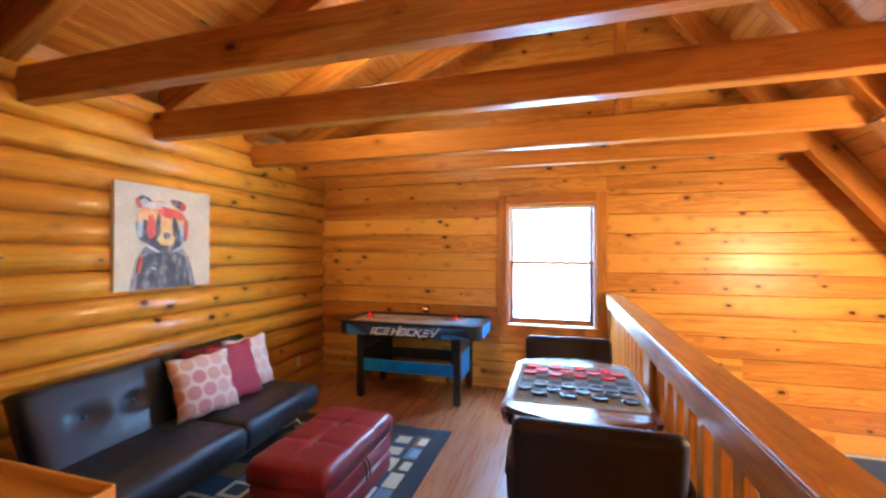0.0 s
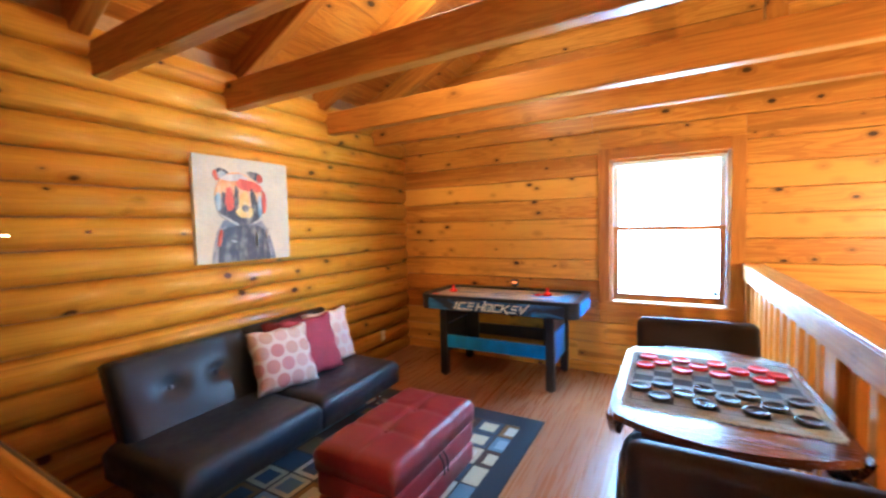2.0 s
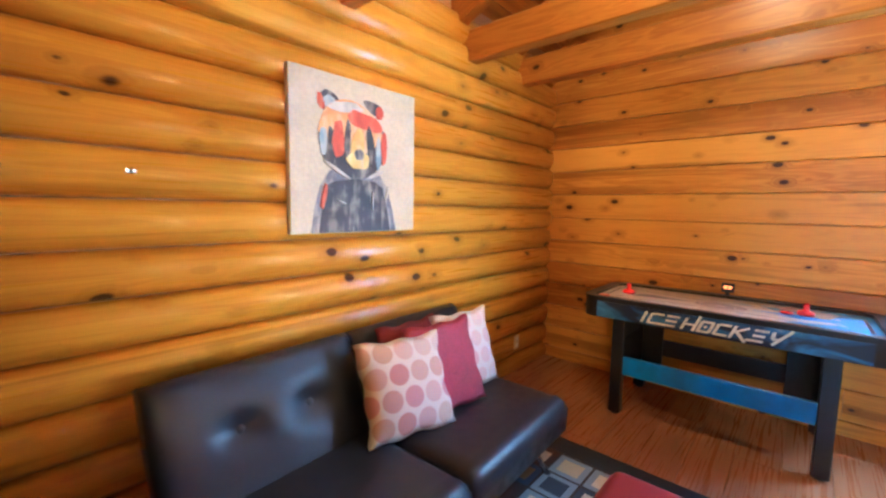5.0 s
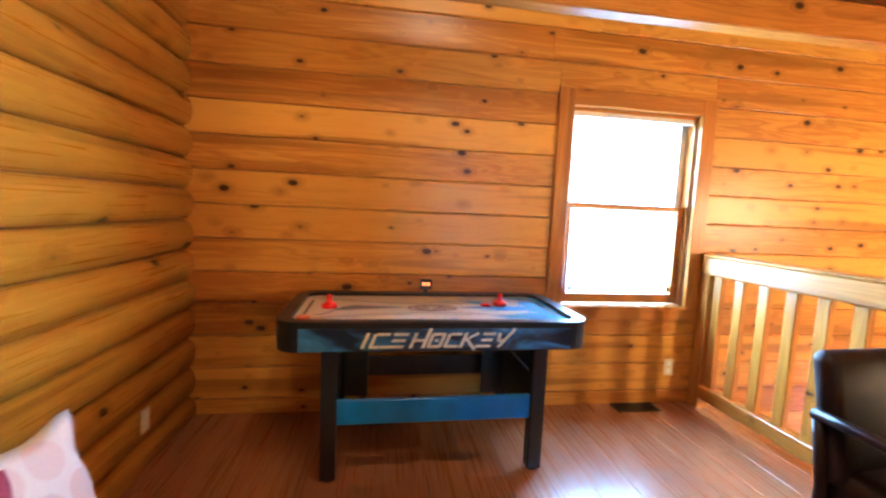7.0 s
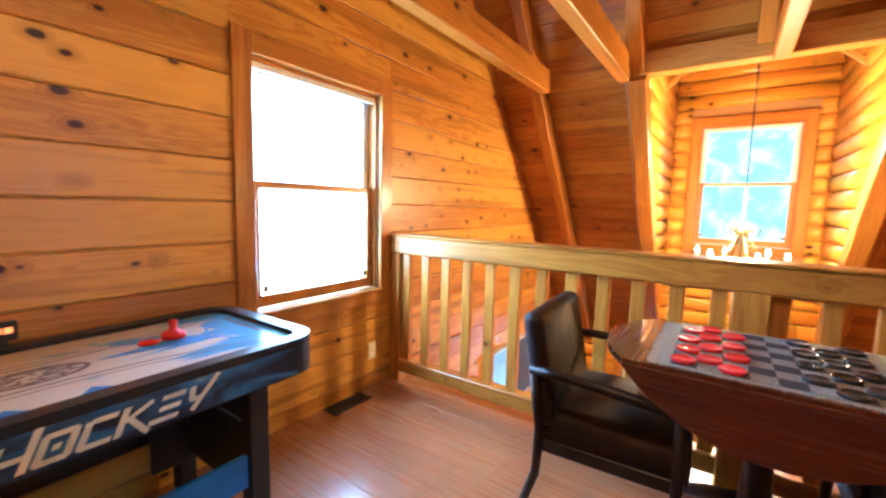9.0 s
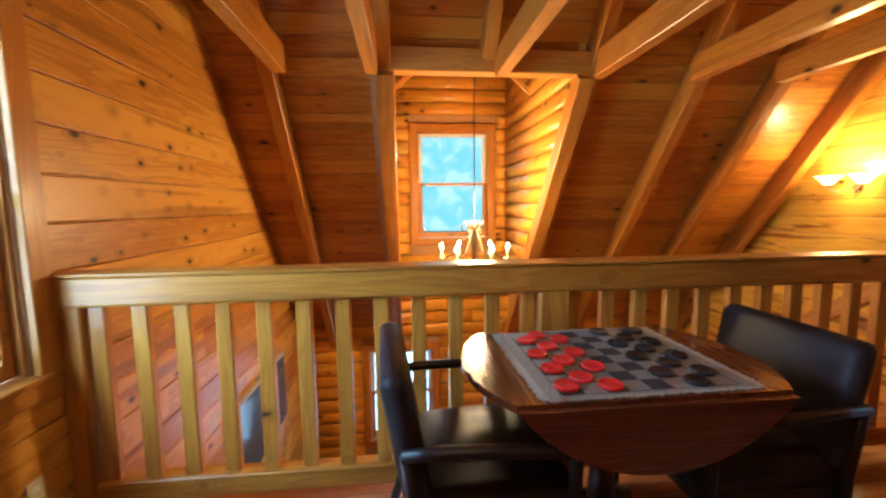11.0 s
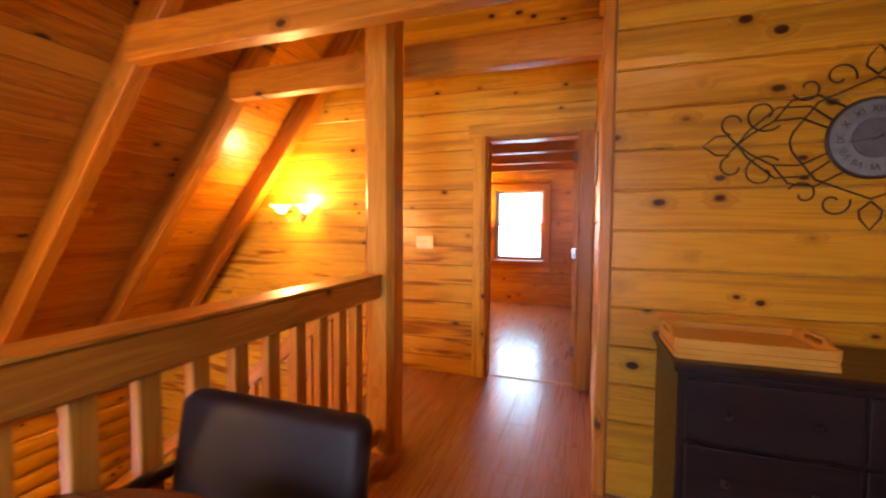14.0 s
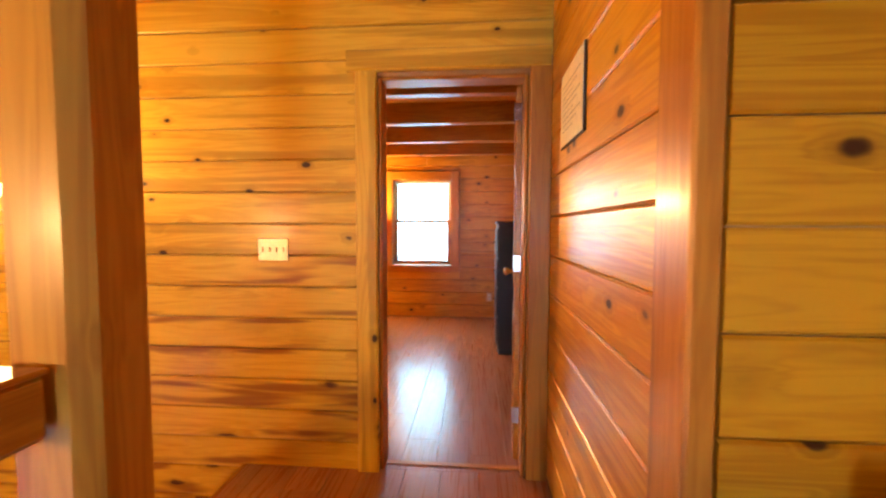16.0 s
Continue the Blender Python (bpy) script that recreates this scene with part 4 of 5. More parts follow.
part("frame", boxes([(-0.78, 0.78, -0.36, 0.16, 0.175, 0.20)], 0.004), BLACK, sofa)
for s in (-1, 1):
    part("leg", tube([(s * 0.62, -0.28, 0.19), (s * 0.70, -0.36, 0.0)], 0.014), CHROME, sofa, smooth=True)
    part("leg", tube([(s * 0.62, 0.16, 0.19), (s * 0.70, 0.26, 0.0)], 0.014), CHROME, sofa, smooth=True)
    part("leg_bar", tube([(s * 0.62, -0.28, 0.17), (s * 0.62, 0.16, 0.17)], 0.012), CHROME, sofa, smooth=True)


def dots(name, ground_c, a, b, per=9.0, radius=0.40):
    m, nt, bsdf = shader(name)
    v = coords(nt, (per, per, per), False)
    sep = nt.nodes.new("ShaderNodeSeparateXYZ")
    nt.links.new(v, sep.inputs[0])
    row = math_node(nt, "FLOOR", sep.outputs[2])
    x = math_node(nt, "ADD", sep.outputs[0], math_node(nt, "MULTIPLY", math_node(nt, "MODULO", row, 2.0), 0.5))
    fx = math_node(nt, "SUBTRACT", math_node(nt, "FRACT", x), 0.5)
    fz = math_node(nt, "SUBTRACT", math_node(nt, "FRACT", sep.outputs[2]), 0.5)
    d = math_node(nt, "SQRT", math_node(nt, "ADD", math_node(nt, "MULTIPLY", fx, fx), math_node(nt, "MULTIPLY", fz, fz)))
    wn_ = nt.nodes.new("ShaderNodeTexWhiteNoise")
    cmb = nt.nodes.new("ShaderNodeCombineXYZ")
    nt.links.new(math_node(nt, "FLOOR", x), cmb.inputs[0])
    nt.links.new(row, cmb.inputs[1])
    nt.links.new(cmb.outputs[0], wn_.inputs["Vector"])
    weave = noise_node(nt, coords(nt), 260.0, 2.0)
    col = mix(nt, ramp(nt, d, radius + 0.03, radius - 0.03), ground_c, mix(nt, math_node(nt, "MULTIPLY", math_node(nt, "FRACT", math_node(nt, "MULTIPLY", wn_.outputs[0], 7.3)), 0.55), mix(nt, wn_.outputs[0], a, b), ground_c))
    nt.links.new(col, bsdf.inputs["Base Color"])
    bsdf.inputs["Roughness"].default_value = 0.85
    bump(nt, bsdf, weave, 0.3, 0.002)
    return m


DOTS = dots("dotted_pink_fabric", (0.74, 0.66, 0.62), (0.56, 0.20, 0.24), (0.58, 0.40, 0.28), 10.5, 0.45)
DOTS_PALE = dots("dotted_white_fabric", (0.74, 0.70, 0.70), (0.66, 0.36, 0.40), (0.68, 0.56, 0.54), 10.5, 0.42)
PINK = plain("raspberry_velvet", (0.34, 0.040, 0.075), 0.75, vary=0.2, scale=90.0, relief=0.25)
DARKRED = plain("dark_red_fabric", (0.15, 0.012, 0.018), 0.8, scale=90.0)
for nm, x, y, z, lean, turn, size, thick, mat, label in (
        ("throw_pillow", -2.02, 2.605, 0.555, 26, -14, 0.41, 0.12, DOTS, "square throw pillow with pink and tan dots leaning on the sofa"),
        ("throw_pillow", -2.03, 2.87, 0.565, 22, -5, 0.42, 0.11, PINK, "plain raspberry velvet throw pillow on the sofa"),
        ("throw_pillow", -2.10, 3.10, 0.565, 18, -6, 0.41, 0.10, DOTS_PALE, "white throw pillow with pale dots at the sofa end"),
        ("throw_pillow", -2.14, 2.77, 0.585, 20, 0, 0.38, 0.08, DARKRED, "dark red throw pillow behind the others")):
    p = tagged(link(nm, cushion(size, size, thick), mat, m=Matrix.Translation((x, y, z)) @ FRONT_W @ Matrix.Rotation(radians(turn), 4, "Z") @ Matrix.Rotation(radians(-lean), 4, "X"), smooth=True), label, "pillow", "pillows on the sofa")

# ---- ottoman ----
ottoman = thing("storage_ottoman", at(-1.04, 2.54, 0), "tufted dark red leather storage ottoman on the rug", "ottoman")
part("lid", heightfield(0.46, 0.79, tufted(0.125, [(0, -0.33), (0, 0.33)], [("u", 0.0), ("v", -0.33), ("v", 0.33)], 0.017, 0.13, 0.04, 0.014), 30, 44), RED, ottoman, m=Matrix.Translation((0, 0, 0.265)), smooth=True)
for y in (-0.13, 0.13):
    part("button", lathe([(0.0, 0.0), (0.013, 0.0), (0.011, 0.005), (0.0, 0.007)], 12), RED, ottoman, m=Matrix.Translation((0, y, 0.377)), smooth=True)
for z in (0.145, 0.025):
    part("side_band", box(-0.222, 0.222, -0.388, 0.388, z, z + 0.115, 0.018, 3), RED, ottoman, smooth=True)
for y in (-0.01, 0.03):
    part("strap", tube([(0.224, y, 0.262), (0.238, y + 0.015, 0.22), (0.236, y + 0.03, 0.17), (0.226, y + 0.045, 0.13)], 0.004), BROWN, ottoman, "thin dark pull strap")

# ---- rug ----
def rug_material():
    m, nt, bsdf = shader("patterned_rug")
    v = coords(nt, (1, 1, 1), False)
    sep = nt.nodes.new("ShaderNodeSeparateXYZ")
    nt.links.new(v, sep.inputs[0])
    cell = 0.178
    gx = math_node(nt, "DIVIDE", math_node(nt, "ADD", sep.outputs[0], 10 * cell), cell)
    gy = math_node(nt, "DIVIDE", math_node(nt, "ADD", sep.outputs[1], 10 * cell), cell)
    cmb = nt.nodes.new("ShaderNodeCombineXYZ")
    nt.links.new(math_node(nt, "FLOOR", gx), cmb.inputs[0])
    nt.links.new(math_node(nt, "FLOOR", gy), cmb.inputs[1])
    w1 = nt.nodes.new("ShaderNodeTexWhiteNoise")
    nt.links.new(cmb.outputs[0], w1.inputs["Vector"])
    sc = nt.nodes.new("ShaderNodeSeparateColor")
    nt.links.new(w1.outputs["Color"], sc.inputs[0])
    def palette(fac):
        cr = nt.nodes.new("ShaderNodeValToRGB")
        cr.color_ramp.interpolation = "CONSTANT"
        cols = [(0.030, 0.050, 0.085), (0.22, 0.30, 0.38), (0.50, 0.44, 0.30), (0.045, 0.018, 0.012), (0.62, 0.58, 0.48), (0.20, 0.105, 0.030), (0.10, 0.17, 0.24)]
        el = cr.color_ramp.elements
        while len(el) < len(cols):
            el.new(0.5)
        for i, c in enumerate(cols):
            el[i].position, el[i].color = i / len(cols), (*c, 1)
        nt.links.new(fac, cr.inputs[0])
        return cr.outputs[0]
    ax = math_node(nt, "ABSOLUTE", math_node(nt, "SUBTRACT", math_node(nt, "FRACT", gx), 0.5))
    ay = math_node(nt, "ABSOLUTE", math_node(nt, "SUBTRACT", math_node(nt, "FRACT", gy), 0.5))
    d = math_node(nt, "MAXIMUM", ax, ay)
    col = mix(nt, math_node(nt, "GREATER_THAN", d, 0.30), palette(sc.outputs[1]), palette(sc.outputs[0]))
    col = mix(nt, math_node(nt, "GREATER_THAN", d, 0.465), col, (0.035, 0.028, 0.026))
    edge = math_node(nt, "MAXIMUM", math_node(nt, "DIVIDE", math_node(nt, "ABSOLUTE", sep.outputs[0]), 0.635), math_node(nt, "DIVIDE", math_node(nt, "ABSOLUTE", sep.outputs[1]), 1.075))
    col = mix(nt, math_node(nt, "GREATER_THAN", edge, 1.0), col, (0.012, 0.019, 0.034))
    fuzz = noise_node(nt, coords(nt, (1, 1, 1), False), 240.0, 3.0)
    col = mix(nt, ramp(nt, fuzz, 0.2, 0.8, 0.25, 0.0), col, (0.02, 0.02, 0.02))
    nt.links.new(col, bsdf.inputs["Base Color"])
    bsdf.inputs["Roughness"].default_value = 0.95
    bump(nt, bsdf, fuzz, 0.6, 0.004)
    return m


tagged(link("area_rug", box(-0.76, 0.76, -1.22, 1.22, 0.001, 0.011, 0.004), rug_material(), m=at(-1.34, 2.365, 0)), "navy-bordered area rug woven with small multicoloured squares", "rug")

# ---- hockey table ----
hockey = thing("hockey_table", at(-1.175, 4.395, 0, 1.0), "black and blue air hockey table with white lettering beside the wall", "game table")
def rounded(w, d, r, n=6):
    pts = []
    for cx, cy, a0 in ((w - r, d - r, 0), (-w + r, d - r, 90), (-w + r, -d + r, 180), (w - r, -d + r, 270)):
        pts += [(cx + r * math.cos(radians(a0 + 90 * i / n)), cy + r * math.sin(radians(a0 + 90 * i / n))) for i in range(n + 1)]
    return pts
body = part("body", plate(rounded(0.72, 0.335, 0.10), 0.622, 0.735), BLACK, hockey)
rim = bmesh.new()
a, b = rounded(0.722, 0.337, 0.10), rounded(0.665, 0.285, 0.06)
n = len(a)
vs = [[rim.verts.new((x, y, z)) for x, y in pts] for pts, z in ((a, 0.728), (a, 0.755), (b, 0.755), (b, 0.736))]
for p, q in zip(vs, vs[1:]):
    for i in range(n):
        rim.faces.new((p[i], p[(i + 1) % n], q[(i + 1) % n], q[i]))
part("rim", rim, BLACK, hockey)


def ice_material():
    m, nt, bsdf = shader("playing_field_print")
    v = coords(nt, (1, 1, 1), False)
    sep = nt.nodes.new("ShaderNodeSeparateXYZ")
    nt.links.new(v, sep.inputs[0])
    swirl = noise_node(nt, coords(nt, (2.2, 6.0, 1), False), 1.3, 2.0, 1.2)
    f = math_node(nt, "ADD", math_node(nt, "MULTIPLY", sep.outputs[0], 1.1), math_node(nt, "MULTIPLY", math_node(nt, "SUBTRACT", swirl, 0.5), 1.6))
    col = mix(nt, ramp(nt, f, 0.35, 0.55), (0.72, 0.68, 0.62), (0.14, 0.45, 0.76))
    nt.links.new(col, bsdf.inputs["Base Color"])
    bsdf.inputs["Roughness"].default_value = 0.16
    return m


ICE = ice_material()
field = part("playing_field", plate(rounded(0.664, 0.284, 0.06), 0.7352, 0.737), ICE, hockey, "glossy white and blue printed playing field")
def ribbon(pts, w):
    """A thin printed line along points on the playing field."""
    bm = bmesh.new()
    rows = []
    for i, p in enumerate(pts):
        d = (Vector(pts[min(i + 1, len(pts) - 1)]) - Vector(pts[max(i - 1, 0)])).normalized() * (w / 2)
        rows.append([bm.verts.new((p[0] - k * d.y, p[1] + k * d.x, z)) for z in (0.7372, 0.7377) for k in (-1, 1)])
    for p, q in zip(rows, rows[1:]):
        for i, j in ((0, 1), (1, 3), (3, 2), (2, 0)):
            bm.faces.new((p[i], p[j], q[j], q[i]))
    return bm


PRINT_GREY, PRINT_DARK, PRINT_BLUE = paint("print_grey", (0.12, 0.09, 0.11)), paint("print_dark", (0.10, 0.11, 0.15)), paint("print_blue", (0.03, 0.22, 0.58))
for r, w in ((1.0, 0.014), (0.72, 0.006)):
    part("centre_logo", ribbon([(0.125 * r * math.cos(t), 0.062 * r * math.sin(t)) for t in [i * math.pi / 20 for i in range(41)]], w), PRINT_GREY, field)
for i in range(9):
    t = 0.35 + i * 0.7
    c, sn = math.cos(t), math.sin(t)
    part("centre_logo", ribbon([(0.118 * c, 0.058 * sn), (0.075 * math.cos(t + 0.5), 0.036 * math.sin(t + 0.5)), (0.03 * c, 0.014 * sn)], 0.010), PRINT_GREY, field)
for s in (-1, 1):
    mat = PRINT_DARK if s < 0 else PRINT_BLUE
    part("streak", plate([(s * 0.50, -0.06), (s * 0.14, 0.01), (s * 0.40, 0.055), (s * 0.46, 0.02)][::s], 0.7372, 0.7378), mat, field)
    part("streak", plate([(s * 0.14, -0.262), (s * 0.08, -0.20), (s * 0.03, -0.262)][::-s], 0.7372, 0.7378), PRINT_BLUE, field)
    part("crease", ribbon([(s * (0.60 - 0.11 * math.cos(t)), 0.15 * math.sin(t)) for t in [-1.35 + 0.18 * i for i in range(16)]], 0.010), mat, field)
    part("goal_line", boxes([(s * 0.625 - 0.007, s * 0.625 + 0.007, -0.17, 0.17, 0.7372, 0.7378)]), BLACK, field)
    for lift, w in ((0.095, 0.006), (0.125, 0.003)):
        part("stripe", ribbon([(x * 0.063, s * (lift + 0.125 * (x / 10) ** 2)) for x in range(-10, 11)], w), BLACK, field)


def apron_material():
    m, nt, bsdf = shader("apron_print")
    w = noise_node(nt, coords(nt, (2.0, 4.0, 5.0), False), 1.7, 3.0, 1.0)
    col = mix(nt, ramp(nt, w, 0.40, 0.62), (0.014, 0.020, 0.050), (0.05, 0.20, 0.50))
    col = mix(nt, ramp(nt, w, 0.60, 0.72), col, (0.38, 0.52, 0.66))
    nt.links.new(col, bsdf.inputs["Base Color"])
    bsdf.inputs["Roughness"].default_value = 0.3
    return m


APRON = apron_material()
apron = part("apron", boxes([(-0.615, 0.615, -0.339, -0.3345, 0.628, 0.726)]), APRON, hockey, "dark blue printed front apron")
PRINT_WHITE = paint("print_white", (0.80, 0.78, 0.75))
BARS = [[(0.0, 1), (1, 1)], [(0.05, 0.5), (0.95, 0.5)], [(-0.25, 0), (1, 0)]]
OPEN_C = [[(1, 1), (0.12, 1)], [(0, 1), (0, 0)], [(0.0, 0), (1.05, 0)]]
GLYPHS = {  # strokes of the slanted block letters, in units of their width and height
    "I": [[(0, -0.08), (0, 1.08)]], "C": OPEN_C, "E": BARS,
    "H": [[(0, -0.08), (0, 1.08)], [(0, 0.5), (0.9, 0.5)], [(0.9, -0.08), (0.9, 1.45)]],
    "O": [[(0, 1), (0.9, 1)], [(0, 1.0), (0, 0)], [(0.0, 0), (0.9, 0)], [(0.9, 0), (0.9, 1)], [(0.36, 0.5), (0.54, 0.5)]],
    "K": [[(0, -0.08), (0, 1.08)], [(0.08, 0.5), (0.9, 1.05)], [(0.3, 0.5), (1.15, -0.30)]],
    "Y": [[(0.1, 1.05), (0.22, 0.5)], [(0.22, 0.45), (0.70, 0.45)], [(0.42, -0.08), (1.05, 1.40)]],
}
for ch_, x0, w in (("I", -0.335, 0.018), ("C", -0.302, 0.062), ("E", -0.221, 0.060), ("H", -0.126, 0.061), ("O", -0.050, 0.058), ("C", 0.026, 0.054), ("K", 0.099, 0.061), ("E", 0.181, 0.053), ("Y", 0.248, 0.066)):
    bm = bmesh.new()
    for k, ((ax, az), (bx, bz)) in enumerate(GLYPHS[ch_]):
        p, q = Vector((ax * w, (az - 0.5) * 0.056)), Vector((bx * w, (bz - 0.5) * 0.056))
        side = Vector((-(q - p).y, (q - p).x)).normalized() * 0.0062
        if abs(side.y) < 0.003:
            side *= 1.25
        out = (q - p).normalized() * 0.002
        quad = [p - out - side, q + out - side, q + out + side, p - out + side]
        front, rear = [[bm.verts.new((x0 + v.x + 0.42 * v.y, y, 0.674 + v.y)) for v in quad] for y in (-0.3402 - 0.0002 * k, -0.3391)]
        bm.faces.new(front)
        bm.faces.new(rear[::-1])
        for i in range(4):
            bm.faces.new((front[i], rear[i], rear[(i + 1) % 4], front[(i + 1) % 4]))
    part("letter", bm, PRINT_WHITE, apron)
part("end_apron", boxes([(0.7205, 0.7245, -0.235, 0.235, 0.628, 0.726)]), BLUE, hockey)
part("end_apron", boxes([(-0.7245, -0.7205, -0.235, 0.235, 0.628, 0.726)]), BLUE, hockey)
for x in (-0.49, 0.49):
    for y in (-0.27, 0.27):
        leg = part("leg", box(x - 0.035, x + 0.035, y - 0.03, y + 0.03, 0.012, 0.622, 0.004), BLACK, hockey)
        part("foot", lathe([(0.0, 0.0), (0.022, 0.0), (0.022, 0.012), (0.0, 0.012)], 12), JET, leg, m=Matrix.Translation((x, y, 0)))
    o = math.copysign(1.0, x)
    part("end_panel", boxes([(min(x + o * 0.005, x + o * 0.016), max(x + o * 0.005, x + o * 0.016), -0.24, 0.24, 0.20, 0.46)], 0.002), BLUE, hockey, "blue printed panel between the legs")
    part("end_panel", boxes([(min(x - o * 0.012, x + o * 0.0045), max(x - o * 0.012, x + o * 0.0045), -0.24, 0.24, 0.20, 0.46)], 0.002), BLACK, hockey)
    part("end_panel", boxes([(x - 0.014, x + 0.014, -0.24, 0.24, 0.475, 0.618)], 0.003), BLACK, hockey)
part("stretcher", boxes([(-0.455, 0.455, -0.285, -0.262, 0.265, 0.38)], 0.003), BLUE, hockey, "blue printed stretcher board")
part("stretcher", boxes([(-0.455, 0.455, 0.262, 0.285, 0.265, 0.38)], 0.003), BLACK, hockey)
part("support_panel", boxes([(-0.455, 0.455, 0.10, 0.125, 0.52, 0.62)], 0.003), BLACK, hockey)
for s in (-1, 1):
    part("support_panel", boxes([(s * 0.39 - 0.065, s * 0.39 + 0.065, 0.14, 0.16, 0.20, 0.62)], 0.003), BLACK, hockey)
counter = part("score_counter", boxes([(-0.035, 0.035, 0.30, 0.325, 0.775, 0.835), (-0.012, 0.012, 0.305, 0.32, 0.74, 0.78)], 0.004), JET, hockey, "small black electronic score counter")
part("display", boxes([(-0.022, -0.003, 0.297, 0.2995, 0.80, 0.818), (0.003, 0.022, 0.297, 0.2995, 0.80, 0.818)]), glow("red_digits", (1.0, 0.25, 0.06), 2.0), counter)
MALLET = [(0.0, 0.0), (0.038, 0.0), (0.040, 0.012), (0.034, 0.022), (0.016, 0.026), (0.013, 0.045), (0.016, 0.058), (0.009, 0.066), (0.0, 0.067)]
for x, y in ((-1.70, 4.385), (-0.79, 4.465)):
    tagged(link("mallet", lathe(MALLET, 20), SCARLET, m=at(x, y, 0.7390), smooth=True), "red plastic pusher on the air hockey table", "pusher", "pushers on the hockey table")
tagged(link("puck", lathe([(0.0, 0.0), (0.030, 0.0), (0.032, 0.003), (0.030, 0.007), (0.0, 0.007)], 20), SCARLET, m=at(-0.87, 4.455, 0.7390)), "flat red plastic puck on the hockey table", "puck", "pucks on the hockey table")
tagged(link("puck", lathe([(0.0, 0.0), (0.030, 0.0), (0.032, 0.003), (0.030, 0.007), (0.0, 0.007)], 20), plain("orange_plastic", (0.62, 0.10, 0.02), 0.3), m=at(-1.79, 4.185, 0.7390)), "flat orange plastic puck in the table corner", "puck", "pucks on the hockey table")

# ---- game table, mat and pieces ----
TX, TY, TZ, TR = 0.322, 2.70, 0.746, 0.51
table = thing("drop_leaf_table", at(TX, TY, 0), "round dark cherry drop-leaf table with its leaves hanging down", "table")
half = 0.308
def cut_circle(r, hx, n=40):
    a0 = math.asin(hx / r)
    top = [(r * math.sin(-a0 + 2 * a0 * i / n), r * math.cos(-a0 + 2 * a0 * i / n)) for i in range(n + 1)]
    return top + [(-x, -y) for x, y in top]
part("tabletop", plate(cut_circle(TR, half)[::-1], TZ - 0.024, TZ), CHERRY, table)
yh = math.sqrt(TR * TR - half * half)
for s in (-1, 1):
    drop = [(-yh, 0.0), (yh, 0.0)] + [(TR * math.cos(t), -(TR * math.sin(t) - half)) for t in [math.acos(yh / TR) + (math.pi - 2 * math.acos(yh / TR)) * i / 24 for i in range(1, 24)]]
    part("drop_leaf", outline(drop, -0.011, 0.011), CHERRY, table, "half-moon drop leaf hanging from the edge", Matrix.Translation((s * (half + 0.014), 0, TZ - 0.012)) @ Matrix.Rotation(math.pi / 2, 4, "Z"))
    for y in (-0.28, 0.28):
        part("hinge", boxes([(s * half - 0.004, s * half + 0.014, y - 0.03, y + 0.03, TZ - 0.0285, TZ - 0.0245)]), BRONZE, table)
part("apron", boxes([(-0.23, 0.23, -0.31, -0.285, TZ - 0.115, TZ - 0.024), (-0.23, 0.23, 0.285, 0.31, TZ - 0.115, TZ - 0.024), (-0.23, -0.205, -0.285, 0.285, TZ - 0.115, TZ - 0.024), (0.205, 0.23, -0.285, 0.285, TZ - 0.115, TZ - 0.024)], 0.003), CHERRY, table)
part("pedestal", lathe([(0.06, 0.10), (0.075, 0.14), (0.05, 0.22), (0.042, 0.40), (0.06, 0.55), (0.10, TZ - 0.03)], 20), DARKWOOD, table, smooth=True)
for i in range(4):
    a = math.pi / 4 + i * math.pi / 2
    c, s = math.cos(a), math.sin(a)
    part("foot", tube([(0.03 * c, 0.03 * s, 0.20), (0.18 * c, 0.18 * s, 0.13), (0.32 * c, 0.32 * s, 0.05), (0.36 * c, 0.36 * s, 0.022)], 0.032, 10, 0.65), DARKWOOD, table, smooth=True)


def board_material(sq):
    m, nt, bsdf = shader("checked_mat")
    v = coords(nt, (1, 1, 1), False)
    sep = nt.nodes.new("ShaderNodeSeparateXYZ")
    nt.links.new(v, sep.inputs[0])
    fx = math_node(nt, "FLOOR", math_node(nt, "DIVIDE", math_node(nt, "ADD", sep.outputs[0], 4 * sq), sq))
    fy = math_node(nt, "FLOOR", math_node(nt, "DIVIDE", math_node(nt, "ADD", sep.outputs[1], 4 * sq), sq))
    odd = math_node(nt, "MODULO", math_node(nt, "ADD", math_node(nt, "ADD", fx, fy), 40.0), 2.0)
    weave = noise_node(nt, coords(nt, (1, 1, 1), False), 220.0, 3.0)
    pale = mix(nt, ramp(nt, weave, 0.35, 0.65), (0.18, 0.175, 0.15), (0.34, 0.33, 0.29))
    dark = mix(nt, ramp(nt, weave, 0.35, 0.65), (0.020, 0.020, 0.022), (0.065, 0.063, 0.064))
    inside = math_node(nt, "LESS_THAN", math_node(nt, "MAXIMUM", math_node(nt, "ABSOLUTE", sep.outputs[0]), math_node(nt, "ABSOLUTE", sep.outputs[1])), 4 * sq)
    line = math_node(nt, "MAXIMUM", math_node(nt, "ABSOLUTE", sep.outputs[0]), math_node(nt, "ABSOLUTE", sep.outputs[1]))
    frame_l = math_node(nt, "MULTIPLY", math_node(nt, "GREATER_THAN", line, 4 * sq), math_node(nt, "LESS_THAN", line, 4 * sq + 0.004))
    col = mix(nt, math_node(nt, "MULTIPLY", odd, inside), pale, dark)
    col = mix(nt, frame_l, col, (0.05, 0.05, 0.05))
    nt.links.new(col, bsdf.inputs["Base Color"])
    bsdf.inputs["Roughness"].default_value = 0.95
    bump(nt, bsdf, weave, 0.6, 0.003)
    return m


